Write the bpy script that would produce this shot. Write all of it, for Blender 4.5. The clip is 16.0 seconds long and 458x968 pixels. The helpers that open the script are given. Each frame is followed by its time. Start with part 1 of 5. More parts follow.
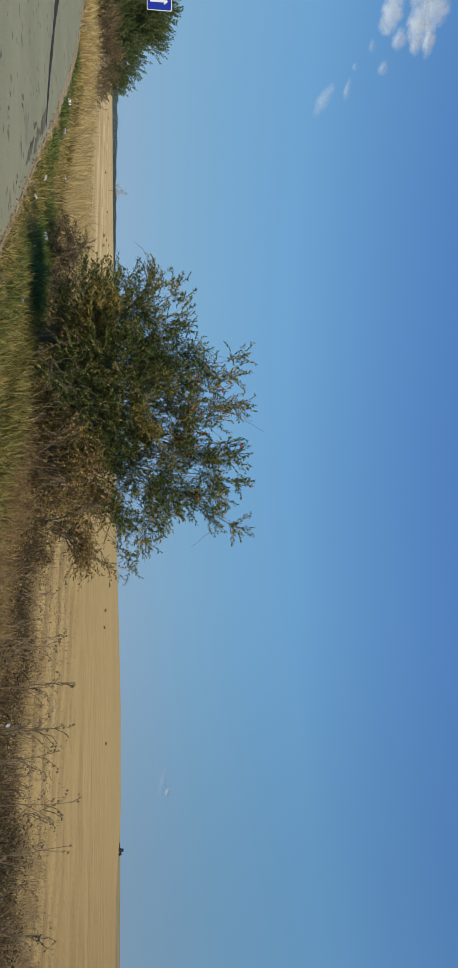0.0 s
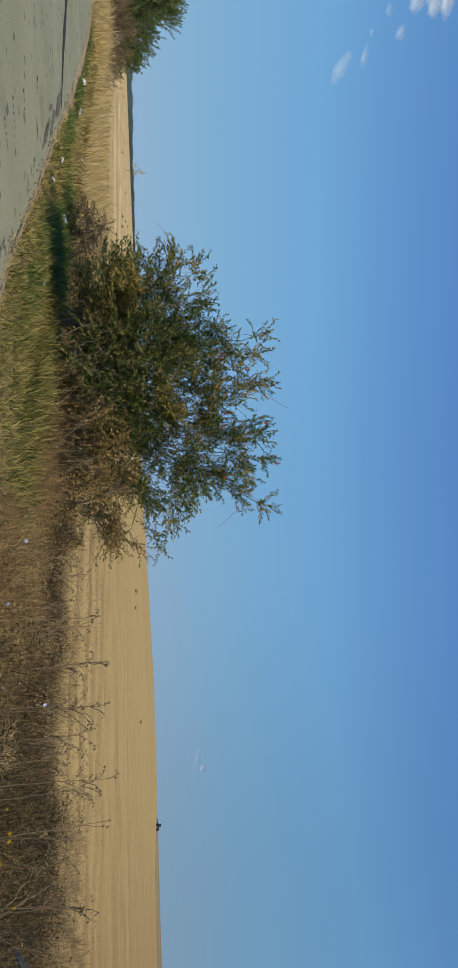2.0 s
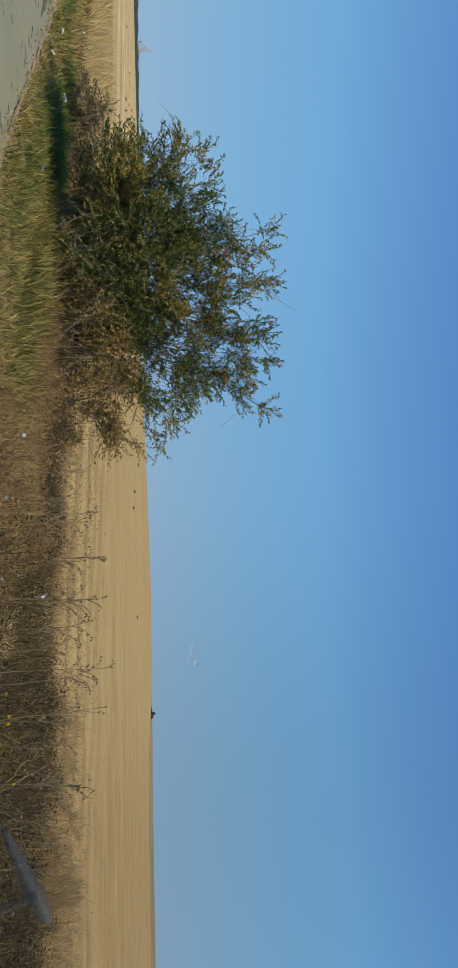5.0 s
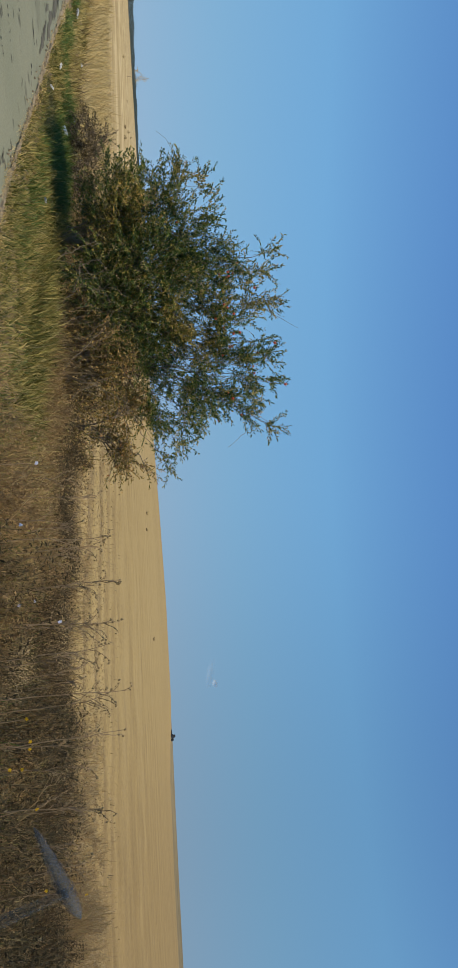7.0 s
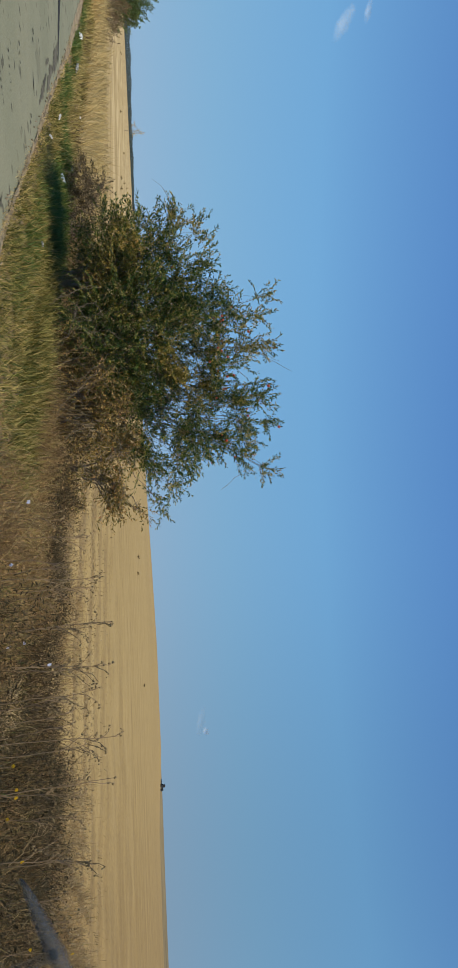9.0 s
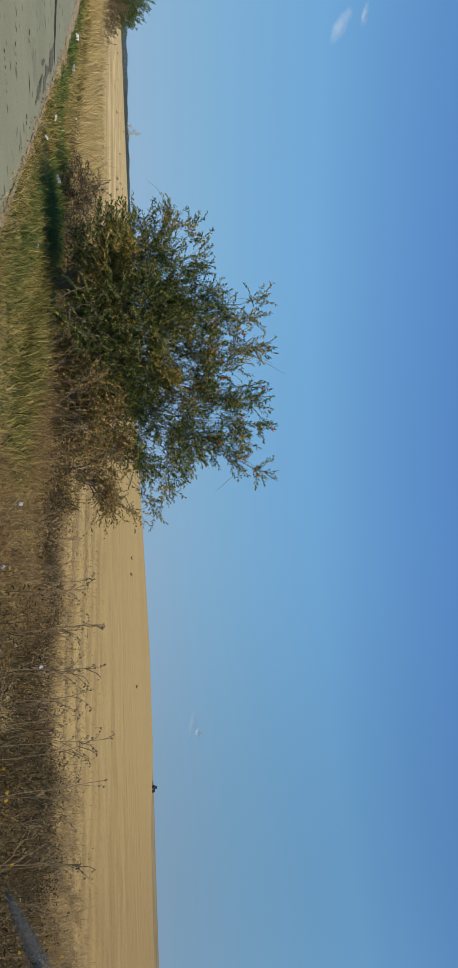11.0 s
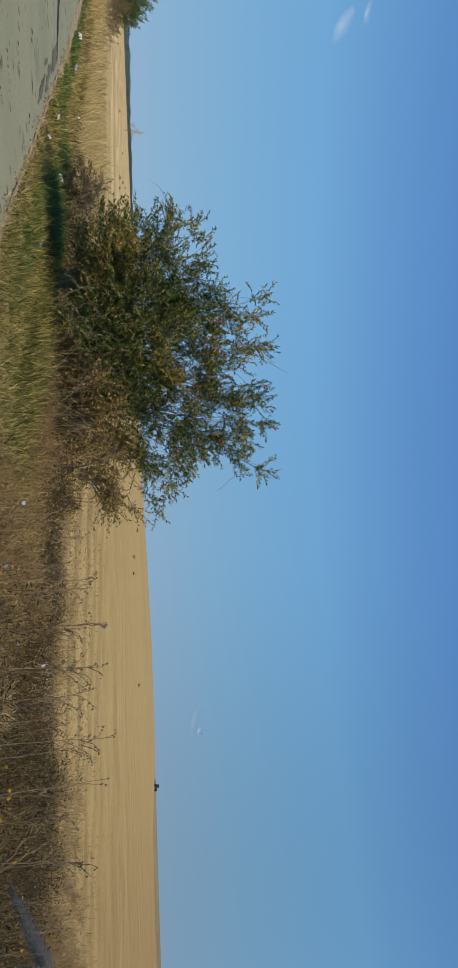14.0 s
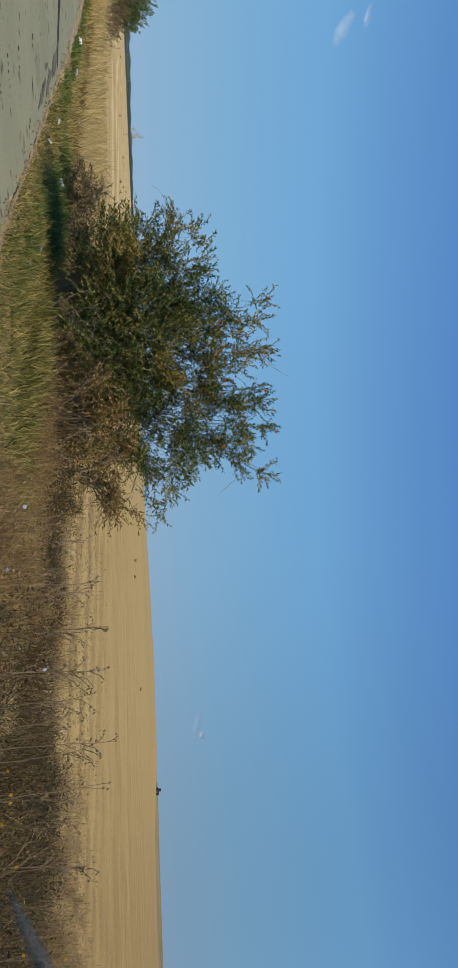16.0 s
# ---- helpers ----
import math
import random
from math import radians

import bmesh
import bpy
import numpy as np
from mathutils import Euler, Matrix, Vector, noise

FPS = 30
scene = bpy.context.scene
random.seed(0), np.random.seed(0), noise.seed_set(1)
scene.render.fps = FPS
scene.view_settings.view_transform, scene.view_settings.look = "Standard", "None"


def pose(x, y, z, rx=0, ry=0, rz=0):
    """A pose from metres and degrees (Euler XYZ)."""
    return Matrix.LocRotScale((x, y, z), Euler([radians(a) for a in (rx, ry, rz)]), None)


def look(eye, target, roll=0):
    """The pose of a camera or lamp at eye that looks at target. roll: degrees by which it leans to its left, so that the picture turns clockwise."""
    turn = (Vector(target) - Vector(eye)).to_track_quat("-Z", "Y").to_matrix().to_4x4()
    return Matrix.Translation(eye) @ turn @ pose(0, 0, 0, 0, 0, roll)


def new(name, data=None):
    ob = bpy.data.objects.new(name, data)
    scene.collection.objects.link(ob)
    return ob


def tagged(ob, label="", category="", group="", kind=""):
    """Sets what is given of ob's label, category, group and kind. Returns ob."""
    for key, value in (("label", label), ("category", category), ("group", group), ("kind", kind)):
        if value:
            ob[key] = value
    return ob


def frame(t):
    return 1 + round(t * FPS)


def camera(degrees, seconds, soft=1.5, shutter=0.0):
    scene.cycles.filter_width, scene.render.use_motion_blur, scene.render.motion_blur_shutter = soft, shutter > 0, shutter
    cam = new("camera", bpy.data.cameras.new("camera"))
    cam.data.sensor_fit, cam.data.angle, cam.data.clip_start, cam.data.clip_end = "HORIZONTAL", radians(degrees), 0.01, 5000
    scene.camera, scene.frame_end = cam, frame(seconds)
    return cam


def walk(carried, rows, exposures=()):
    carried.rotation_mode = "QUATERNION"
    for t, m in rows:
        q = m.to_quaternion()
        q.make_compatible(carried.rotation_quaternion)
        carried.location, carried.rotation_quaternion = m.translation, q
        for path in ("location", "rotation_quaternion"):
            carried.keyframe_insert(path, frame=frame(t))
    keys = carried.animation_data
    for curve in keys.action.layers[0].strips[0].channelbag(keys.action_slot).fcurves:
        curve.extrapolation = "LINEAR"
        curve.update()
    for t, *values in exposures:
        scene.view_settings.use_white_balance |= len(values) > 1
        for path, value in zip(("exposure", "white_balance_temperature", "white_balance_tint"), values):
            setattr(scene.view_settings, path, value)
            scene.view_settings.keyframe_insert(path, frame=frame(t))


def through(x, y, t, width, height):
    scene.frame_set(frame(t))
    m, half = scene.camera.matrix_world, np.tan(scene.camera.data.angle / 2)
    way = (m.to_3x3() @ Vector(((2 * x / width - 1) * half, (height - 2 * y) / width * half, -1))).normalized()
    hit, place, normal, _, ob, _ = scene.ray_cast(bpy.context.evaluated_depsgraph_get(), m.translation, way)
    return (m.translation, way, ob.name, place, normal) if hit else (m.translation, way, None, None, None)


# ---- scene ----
cam = camera(33.35, 16.0, soft=1.25)
PATH = [
    (0.0, look((-0.0279, -0.0202, 1.1012), (-0.6910, 9.8493, 2.5687), 89.675)),
    (0.2, look((-0.0289, -0.0220, 1.1004), (-0.8279, 9.8618, 2.3930), 88.533)),
    (0.5, look((-0.0303, -0.0248, 1.0992), (-0.9282, 9.8754, 2.1846), 89.458)),
    (0.7, look((-0.0271, -0.0166, 1.1016), (-1.0103, 9.8568, 2.3463), 88.452)),
    (1.0, look((-0.0224, -0.0044, 1.1052), (-0.7087, 9.8860, 2.4118), 85.346)),
    (1.2, look((-0.0233, -0.0039, 1.1040), (-0.6420, 9.9039, 2.3092), 88.527)),
    (1.5, look((-0.0247, -0.0031, 1.1021), (-0.7720, 9.8860, 2.3856), 88.644)),
    (1.7, look((-0.0237, -0.0107, 1.1009), (-0.6275, 9.9030, 2.2646), 88.007)),
    (2.0, look((-0.0222, -0.0221, 1.0992), (-0.4183, 9.9070, 2.2199), 87.887)),
    (2.2, look((-0.0194, -0.0143, 1.1002), (-0.2875, 9.9232, 2.1831), 87.827)),
    (2.5, look((-0.0152, -0.0027, 1.1016), (-0.1839, 9.9357, 2.1967), 88.501)),
    (2.7, look((-0.0150, -0.0000, 1.0999), (-0.1577, 9.9394, 2.1898), 88.404)),
    (3.0, look((-0.0146, 0.0040, 1.0973), (-0.1571, 9.9689, 1.9225), 87.971)),
    (3.2, look((-0.0123, 0.0077, 1.0974), (0.0527, 9.9648, 2.0202), 88.763)),
    (3.5, look((-0.0088, 0.0133, 1.0975), (0.3125, 9.9698, 1.9717), 88.001)),
    (3.7, look((-0.0074, 0.0129, 1.0978), (0.5026, 9.9627, 1.9585), 87.451)),
    (4.0, look((-0.0054, 0.0122, 1.0983), (0.7108, 9.9348, 2.1128), 88.397)),
    (4.2, look((-0.0105, 0.0148, 1.0991), (0.7634, 9.9210, 2.2257), 89.106)),
    (6.3, look((0.0168, 0.0239, 1.1003), (1.0859, 9.9134, 2.1276), 87.628)),
    (6.5, look((-0.0024, 0.0049, 1.1000), (1.1034, 9.8891, 2.1390), 87.529)),
    (6.7, look((-0.0070, -0.0108, 1.1013), (1.0220, 9.8841, 2.1172), 87.387)),
    (7.0, look((-0.0138, -0.0343, 1.1033), (0.6010, 9.9013, 2.0550), 86.811)),
    (7.2, look((-0.0088, -0.0164, 1.1023), (0.3321, 9.9409, 1.9602), 87.131)),
    (7.5, look((-0.0014, 0.0104, 1.1007), (0.1166, 9.9765, 1.9148), 87.168)),
    (7.7, look((-0.0006, 0.0106, 1.1008), (0.1430, 9.9758, 1.9215), 87.086)),
    (8.0, look((0.0005, 0.0108, 1.1009), (0.1030, 9.9690, 2.0082), 86.800)),
    (8.2, look((0.0113, 0.0110, 1.0932), (0.0484, 9.9587, 2.1140), 86.777)),
    (10.3, look((0.0087, 0.0100, 1.0974), (0.0535, 9.9481, 2.2074), 88.172)),
    (10.5, look((0.0047, 0.0094, 1.0981), (0.0130, 9.9399, 2.2756), 88.044)),
    (11.0, look((0.0004, 0.0035, 1.0986), (0.0286, 9.9358, 2.2602), 87.803)),
    (11.5, look((0.0006, 0.0052, 1.1001), (0.0076, 9.9480, 2.1679), 87.168)),
    (11.7, look((-0.0001, 0.0079, 1.0993), (0.0534, 9.9430, 2.2360), 87.259)),
    (12.0, look((-0.0012, 0.0120, 1.0980), (0.0279, 9.9772, 1.9308), 88.292)),
    (12.2, look((0.0001, 0.0081, 1.0991), (-0.0395, 9.9695, 1.9767), 88.338)),
    (12.5, look((0.0021, 0.0023, 1.1008), (-0.0198, 9.9434, 2.1841), 88.386)),
    (13.0, look((-0.0006, -0.0060, 1.0989), (0.0262, 9.9235, 2.2838), 88.312)),
    (13.5, look((0.0018, -0.0014, 1.1005), (0.0422, 9.9322, 2.2503), 88.115)),
    (14.0, look((-0.0002, -0.0015, 1.0987), (0.0389, 9.9342, 2.2298), 87.845)),
    (14.5, look((0.0000, -0.0000, 1.1000), (0.0220, 9.9350, 2.2377), 87.777)),
    (15.0, look((-0.0002, -0.0010, 1.0980), (0.0113, 9.9334, 2.2411), 87.787)),
    (15.5, look((-0.0003, -0.0013, 1.1015), (0.0160, 9.9347, 2.2305), 87.682)),
    (16.0, look((-0.0006, -0.0018, 1.1004), (-0.0042, 9.9357, 2.2168), 87.719)),
]

walk(cam, PATH, [(0.0, -0.07), (0.5, 0.0), (2.5, 0.0), (3.5, 0.04), (8.2, 0.04), (10.5, 0.03), (13.0, 0.0), (16.0, 0.0)])

# ---- daylight ----
SUN_AZ, SUN_EL = 121.0, 48.0      # degrees clockwise from +y, and above the horizon
world = bpy.data.worlds.new("sky")
scene.world = world
world.use_nodes = True
wn = world.node_tree.nodes
wl = world.node_tree.links
sky = wn.new("ShaderNodeTexSky")
sky.sky_type = "NISHITA"
sky.sun_disc = False
sky.sun_elevation = radians(SUN_EL)
sky.sun_rotation = radians(SUN_AZ)
sky.air_density = 0.8
sky.dust_density = 0.0
sky.ozone_density = 3.0
# the haze near the horizon is thin: the sky there looks as it does some degrees higher up
wt = wn.new("ShaderNodeTexCoord")
wm = wn.new("ShaderNodeMapping")
wm.inputs["Scale"].default_value = (1, 1, 0.6)
wm.inputs["Location"].default_value = (0, 0, 0.17)
wl.new(wt.outputs["Generated"], wm.inputs[0])
wl.new(wm.outputs[0], sky.inputs[0])
wx = wn.new("ShaderNodeMix")
wx.data_type, wx.blend_type = "RGBA", "MULTIPLY"
wx.inputs[0].default_value = 1.0
# the tint of the air, from the dusty horizon to the deep blue overhead
wz = wn.new("ShaderNodeSeparateXYZ")
wr = wn.new("ShaderNodeValToRGB")
for i, (p, c) in enumerate(((0.0, (0.86, 0.81, 0.70)), (0.1, (0.86, 1.0, 0.88)), (0.225, (0.88, 1.19, 1.12)), (0.45, (0.63, 0.95, 1.20)))):
    if i > 1:
        wr.color_ramp.elements.new(p)
    wr.color_ramp.elements[i].position = p
    wr.color_ramp.elements[i].color = (*c, 1)
wl.new(wt.outputs["Generated"], wz.inputs[0])
wl.new(wz.outputs["Z"], wr.inputs[0])
wl.new(wr.outputs[0], wx.inputs[7])
wl.new(sky.outputs[0], wx.inputs[6])
we = wn.new("ShaderNodeMapRange")
we.interpolation_type = "SMOOTHSTEP"
for i, v in ((1, 0.05), (2, 0.52), (3, 1.0), (4, 0.80)):
    we.inputs[i].default_value = v
wl.new(wz.outputs["X"], we.inputs[0])
wy = wn.new("ShaderNodeVectorMath")
wy.operation = "SCALE"
wl.new(wx.outputs[2], wy.inputs[0])
ww = wn.new("ShaderNodeMapRange")
ww.interpolation_type = "SMOOTHSTEP"
for i, v in ((1, -0.2), (2, -0.6), (3, 1.0), (4, 0.92)):
    ww.inputs[i].default_value = v
wl.new(wz.outputs["X"], ww.inputs[0])
wk = wn.new("ShaderNodeMath")
wk.operation = "MULTIPLY"
wl.new(we.outputs[0], wk.inputs[0])
wl.new(ww.outputs[0], wk.inputs[1])
wl.new(wk.outputs[0], wy.inputs["Scale"])
wl.new(wy.outputs[0], wn["Background"].inputs[0])
wn["Background"].inputs[1].default_value = 0.145
sun = new("sun", bpy.data.lights.new("sun", "SUN"))
sun.data.energy = 4.65
sun.data.angle = radians(0.53)
sun.data.color = (1.0, 0.875, 0.655)
sd = Vector((math.sin(radians(SUN_AZ)) * math.cos(radians(SUN_EL)),
             math.cos(radians(SUN_AZ)) * math.cos(radians(SUN_EL)), math.sin(radians(SUN_EL))))
sun.matrix_world = look(sd * 50, (0, 0, 0))

rng = np.random.default_rng(7)


# ---- materials ----
def node_mat(name, rough=0.9, spec=0.2):
    m = bpy.data.materials.new(name)
    m.use_nodes = True
    n = m.node_tree.nodes
    b = n["Principled BSDF"]
    b.inputs["Roughness"].default_value = rough
    b.inputs["Specular IOR Level"].default_value = spec
    return m, n, m.node_tree.links, b


def ramp(n, l, fac, stops):
    r = n.new("ShaderNodeValToRGB")
    e = r.color_ramp.elements
    while len(e) < len(stops):
        e.new(0.5)
    for i, (p, c) in enumerate(stops):
        e[i].position = p
        e[i].color = (*c, 1)
    l.new(fac, r.inputs[0])
    return r.outputs[0]


def noise_tex(n, l, scale, detail=4, rough=0.6, vec=None):
    t = n.new("ShaderNodeTexNoise")
    t.inputs["Scale"].default_value = scale
    t.inputs["Detail"].default_value = detail
    t.inputs["Roughness"].default_value = rough
    if vec is not None:
        l.new(vec, t.inputs["Vector"])
    return t.outputs["Fac"]


def mix_col(n, l, fac, a, b, blend="MIX"):
    m = n.new("ShaderNodeMix")
    m.data_type = "RGBA"
    m.blend_type = blend
    for s, v in ((m.inputs[0], fac), (m.inputs[6], a), (m.inputs[7], b)):
        if isinstance(v, (int, float)):
            s.default_value = v
        elif isinstance(v, tuple):
            s.default_value = (*v, 1)
        else:
            l.new(v, s)
    return m.outputs[2]


def maths(n, l, op, a, b=0.0):
    m = n.new("ShaderNodeMath")
    m.operation = op
    for s, v in zip(m.inputs, (a, b)):
        if isinstance(v, (int, float)):
            s.default_value = v
        else:
            l.new(v, s)
    return m.outputs[0]


def bump(n, l, b, height, strength=0.5, dist=0.01):
    u = n.new("ShaderNodeBump")
    u.inputs["Strength"].default_value = strength
    u.inputs["Distance"].default_value = dist
    l.new(height, u.inputs["Height"])
    l.new(u.outputs[0], b.inputs["Normal"])


def position(n):
    return n.new("ShaderNodeNewGeometry").outputs["Position"]


def plant_mat(name, stops, rough=0.6, spec=0.25, through=0.35, patch=0.0, size=0.9):
    """Leaves or blades: each island its own colour, with some light let through."""
    m, n, l, b = node_mat(name, rough, spec)
    g = n.new("ShaderNodeNewGeometry")
    fac = g.outputs["Random Per Island"]
    if patch:
        big = noise_tex(n, l, size, 3, 0.6, g.outputs["Position"])
        big = maths(n, l, "ADD", maths(n, l, "MULTIPLY", maths(n, l, "SUBTRACT", big, 0.5), 1.7), 0.5)
        fac = maths(n, l, "ADD", maths(n, l, "MULTIPLY", fac, 1 - patch), maths(n, l, "MULTIPLY", big, patch))
    col = ramp(n, l, fac, stops)
    l.new(col, b.inputs["Base Color"])
    t = n.new("ShaderNodeBsdfTranslucent")
    l.new(col, t.inputs[0])
    s = n.new("ShaderNodeMixShader")
    s.inputs[0].default_value = through
    l.new(b.outputs[0], s.inputs[1])
    l.new(t.outputs[0], s.inputs[2])
    l.new(s.outputs[0], n["Material Output"].inputs[0])
    return m


def plain_mat(name, col, rough=0.6, spec=0.3, metal=0.0, vary=0.25, scale=30.0, relief=0.2):
    m, n, l, b = node_mat(name, rough, spec)
    b.inputs["Metallic"].default_value = metal
    tc = n.new("ShaderNodeTexCoord").outputs["Object"]
    f = noise_tex(n, l, scale, 5, 0.6, tc)
    f2 = noise_tex(n, l, scale * 0.15, 2, 0.5, tc)
    f = maths(n, l, "ADD", maths(n, l, "MULTIPLY", f, 0.6), maths(n, l, "MULTIPLY", f2, 0.4))
    lo = tuple(c * (1 - vary) for c in col)
    hi = tuple(min(1, c * (1 + vary)) for c in col)
    l.new(ramp(n, l, f, [(0.3, lo), (0.7, hi)]), b.inputs["Base Color"])
    bump(n, l, b, f, relief, 0.004)
    return m


def ground_mat():
    m, n, l, b = node_mat("soil_and_stubble", 0.95, 0.1)
    pos = position(n)
    a = n.new("ShaderNodeAttribute")
    a.attribute_name = "off_kerb"
    s = a.outputs["Fac"]
    # rows that follow the field's edge, broken up by noise
    wob = noise_tex(n, l, 0.6, 3, 0.6, pos)
    rows = maths(n, l, "SINE", maths(n, l, "ADD", maths(n, l, "MULTIPLY", maths(n, l, "SUBTRACT", s, 6.85), 3.93), maths(n, l, "MULTIPLY", maths(n, l, "SUBTRACT", wob, 0.5), 2.2)))
    m1 = n.new("ShaderNodeMapping")
    m1.inputs["Rotation"].default_value = (0, 0, radians(-46))
    m1.inputs["Scale"].default_value = (0.02, 0.35, 1)
    l.new(pos, m1.inputs[0])
    streak = noise_tex(n, l, 1.0, 5, 0.65, m1.outputs[0])
    m2 = n.new("ShaderNodeMapping")
    m2.inputs["Rotation"].default_value = (0, 0, radians(-131.3))
    m2.inputs["Scale"].default_value = (0.004, 0.75, 1)
    l.new(pos, m2.inputs[0])
    streak = maths(n, l, "ADD", maths(n, l, "MULTIPLY", streak, 0.74), maths(n, l, "MULTIPLY", noise_tex(n, l, 1.0, 4, 0.6, m2.outputs[0]), 0.2))
    fine = noise_tex(n, l, 9.0, 6, 0.7, pos)
    mid = noise_tex(n, l, 0.7, 4, 0.6, pos)
    huge = noise_tex(n, l, 0.012, 3, 0.5, pos)
    f = maths(n, l, "ADD", maths(n, l, "MULTIPLY", streak, 0.2), maths(n, l, "MULTIPLY", fine, 0.43))
    f = maths(n, l, "ADD", f, maths(n, l, "MULTIPLY", mid, 0.23))
    f = maths(n, l, "ADD", f, maths(n, l, "MULTIPLY", huge, 0.16))
    near = n.new("ShaderNodeMapRange")
    near.inputs[1].default_value, near.inputs[2].default_value = 5.0, 15.0
    near.inputs[3].default_value, near.inputs[4].default_value = 0.075, 0.008
    l.new(s, near.inputs[0])
    clod = noise_tex(n, l, 4.0, 5, 0.75, pos)
    f = maths(n, l, "ADD", f, maths(n, l, "MULTIPLY", rows, near.outputs[0]))
    f = maths(n, l, "ADD", f, maths(n, l, "MULTIPLY", maths(n, l, "SUBTRACT", clod, 0.5), maths(n, l, "MULTIPLY", near.outputs[0], 4.0)))
    straw = ramp(n, l, f, [(0.32, (0.165, 0.110, 0.046)), (0.46, (0.298, 0.214, 0.088)), (0.56, (0.376, 0.276, 0.115)), (0.70, (0.45, 0.342, 0.158))])
    lines = ramp(n, l, noise_tex(n, l, 1.0, 3, 0.6, m2.outputs[0]), [(0.34, (1, 1, 1)), (0.44, (0, 0, 0))])
    straw = mix_col(n, l, maths(n, l, "MULTIPLY", lines, 0.07), straw, (0.19, 0.128, 0.058))
    track = n.new("ShaderNodeTexNoise")
    track.noise_dimensions = "1D"
    track.inputs["Scale"].default_value, track.inputs["Detail"].default_value = 0.30, 1
    l.new(maths(n, l, "ADD", s, maths(n, l, "MULTIPLY", wob, 0.5)), track.inputs["W"])
    tracks = ramp(n, l, track.outputs["Fac"], [(0.36, (1, 1, 1)), (0.45, (0, 0, 0))])
    straw = mix_col(n, l, maths(n, l, "MULTIPLY", tracks, 0.11), straw, (0.17, 0.115, 0.052))
    swath = ramp(n, l, track.outputs["Fac"], [(0.52, (0, 0, 0)), (0.62, (1, 1, 1))])
    straw = mix_col(n, l, maths(n, l, "MULTIPLY", swath, 0.09), straw, (0.54, 0.43, 0.215))
    # dims and browns the field towards +x: brightness falloff put into its colour
    sep = n.new("ShaderNodeSeparateXYZ")
    l.new(pos, sep.inputs[0])
    side_dim = n.new("ShaderNodeMapRange")
    side_dim.interpolation_type = "SMOOTHSTEP"
    side_dim.inputs[1].default_value, side_dim.inputs[2].default_value = 0.24, 0.62
    side_dim.inputs[3].default_value, side_dim.inputs[4].default_value = 0.0, 0.55
    l.new(maths(n, l, "ADD", maths(n, l, "DIVIDE", sep.outputs["X"], maths(n, l, "MAXIMUM", sep.outputs["Y"], 1.0)), maths(n, l, "MULTIPLY", maths(n, l, "SUBTRACT", huge, 0.5), 0.2)), side_dim.inputs[0])
    straw = mix_col(n, l, side_dim.outputs[0], straw, mix_col(n, l, 1.0, straw, (0.66, 0.60, 0.56), "MULTIPLY"))
    # bleached straw in long pale rows towards the far road
    pale = n.new("ShaderNodeMapRange")
    pale.interpolation_type = "SMOOTHSTEP"
    pale.inputs[1].default_value, pale.inputs[2].default_value = -0.12, -0.36
    l.new(maths(n, l, "DIVIDE", sep.outputs["X"], maths(n, l, "MAXIMUM", sep.outputs["Y"], 1.0)), pale.inputs[0])
    straw = mix_col(n, l, maths(n, l, "MULTIPLY", pale.outputs[0], maths(n, l, "ADD", maths(n, l, "MULTIPLY", swath, 0.4), 0.22)), straw, (0.60, 0.485, 0.27))
    straw = mix_col(n, l, maths(n, l, "MULTIPLY", pale.outputs[0], maths(n, l, "MULTIPLY", tracks, 0.3)), straw, (0.20, 0.135, 0.062))
    soil = ramp(n, l, fine, [(0.3, (0.08, 0.056, 0.032)), (0.55, (0.19, 0.135, 0.07)), (0.75, (0.30, 0.22, 0.12))])
    edge = n.new("ShaderNodeMapRange")
    edge.interpolation_type = "SMOOTHSTEP"
    edge.inputs[1].default_value, edge.inputs[2].default_value = 3.2, 4.2
    l.new(maths(n, l, "ADD", s, maths(n, l, "MULTIPLY", mid, 1.2)), edge.inputs[0])
    gap = n.new("ShaderNodeMapRange")
    gap.inputs[1].default_value, gap.inputs[2].default_value = 4.5, 11.0
    gap.inputs[3].default_value, gap.inputs[4].default_value = 0.6, 0.0
    l.new(s, gap.inputs[0])
    furrow = ramp(n, l, maths(n, l, "ADD", maths(n, l, "MULTIPLY", rows, 0.17), clod), [(0.34, (1, 1, 1)), (0.56, (0, 0, 0))])
    straw = mix_col(n, l, maths(n, l, "MULTIPLY", gap.outputs[0], furrow), straw, soil)
    l.new(mix_col(n, l, edge.outputs[0], soil, straw), b.inputs["Base Color"])
    bump(n, l, b, f, 0.6, 0.06)
    return m


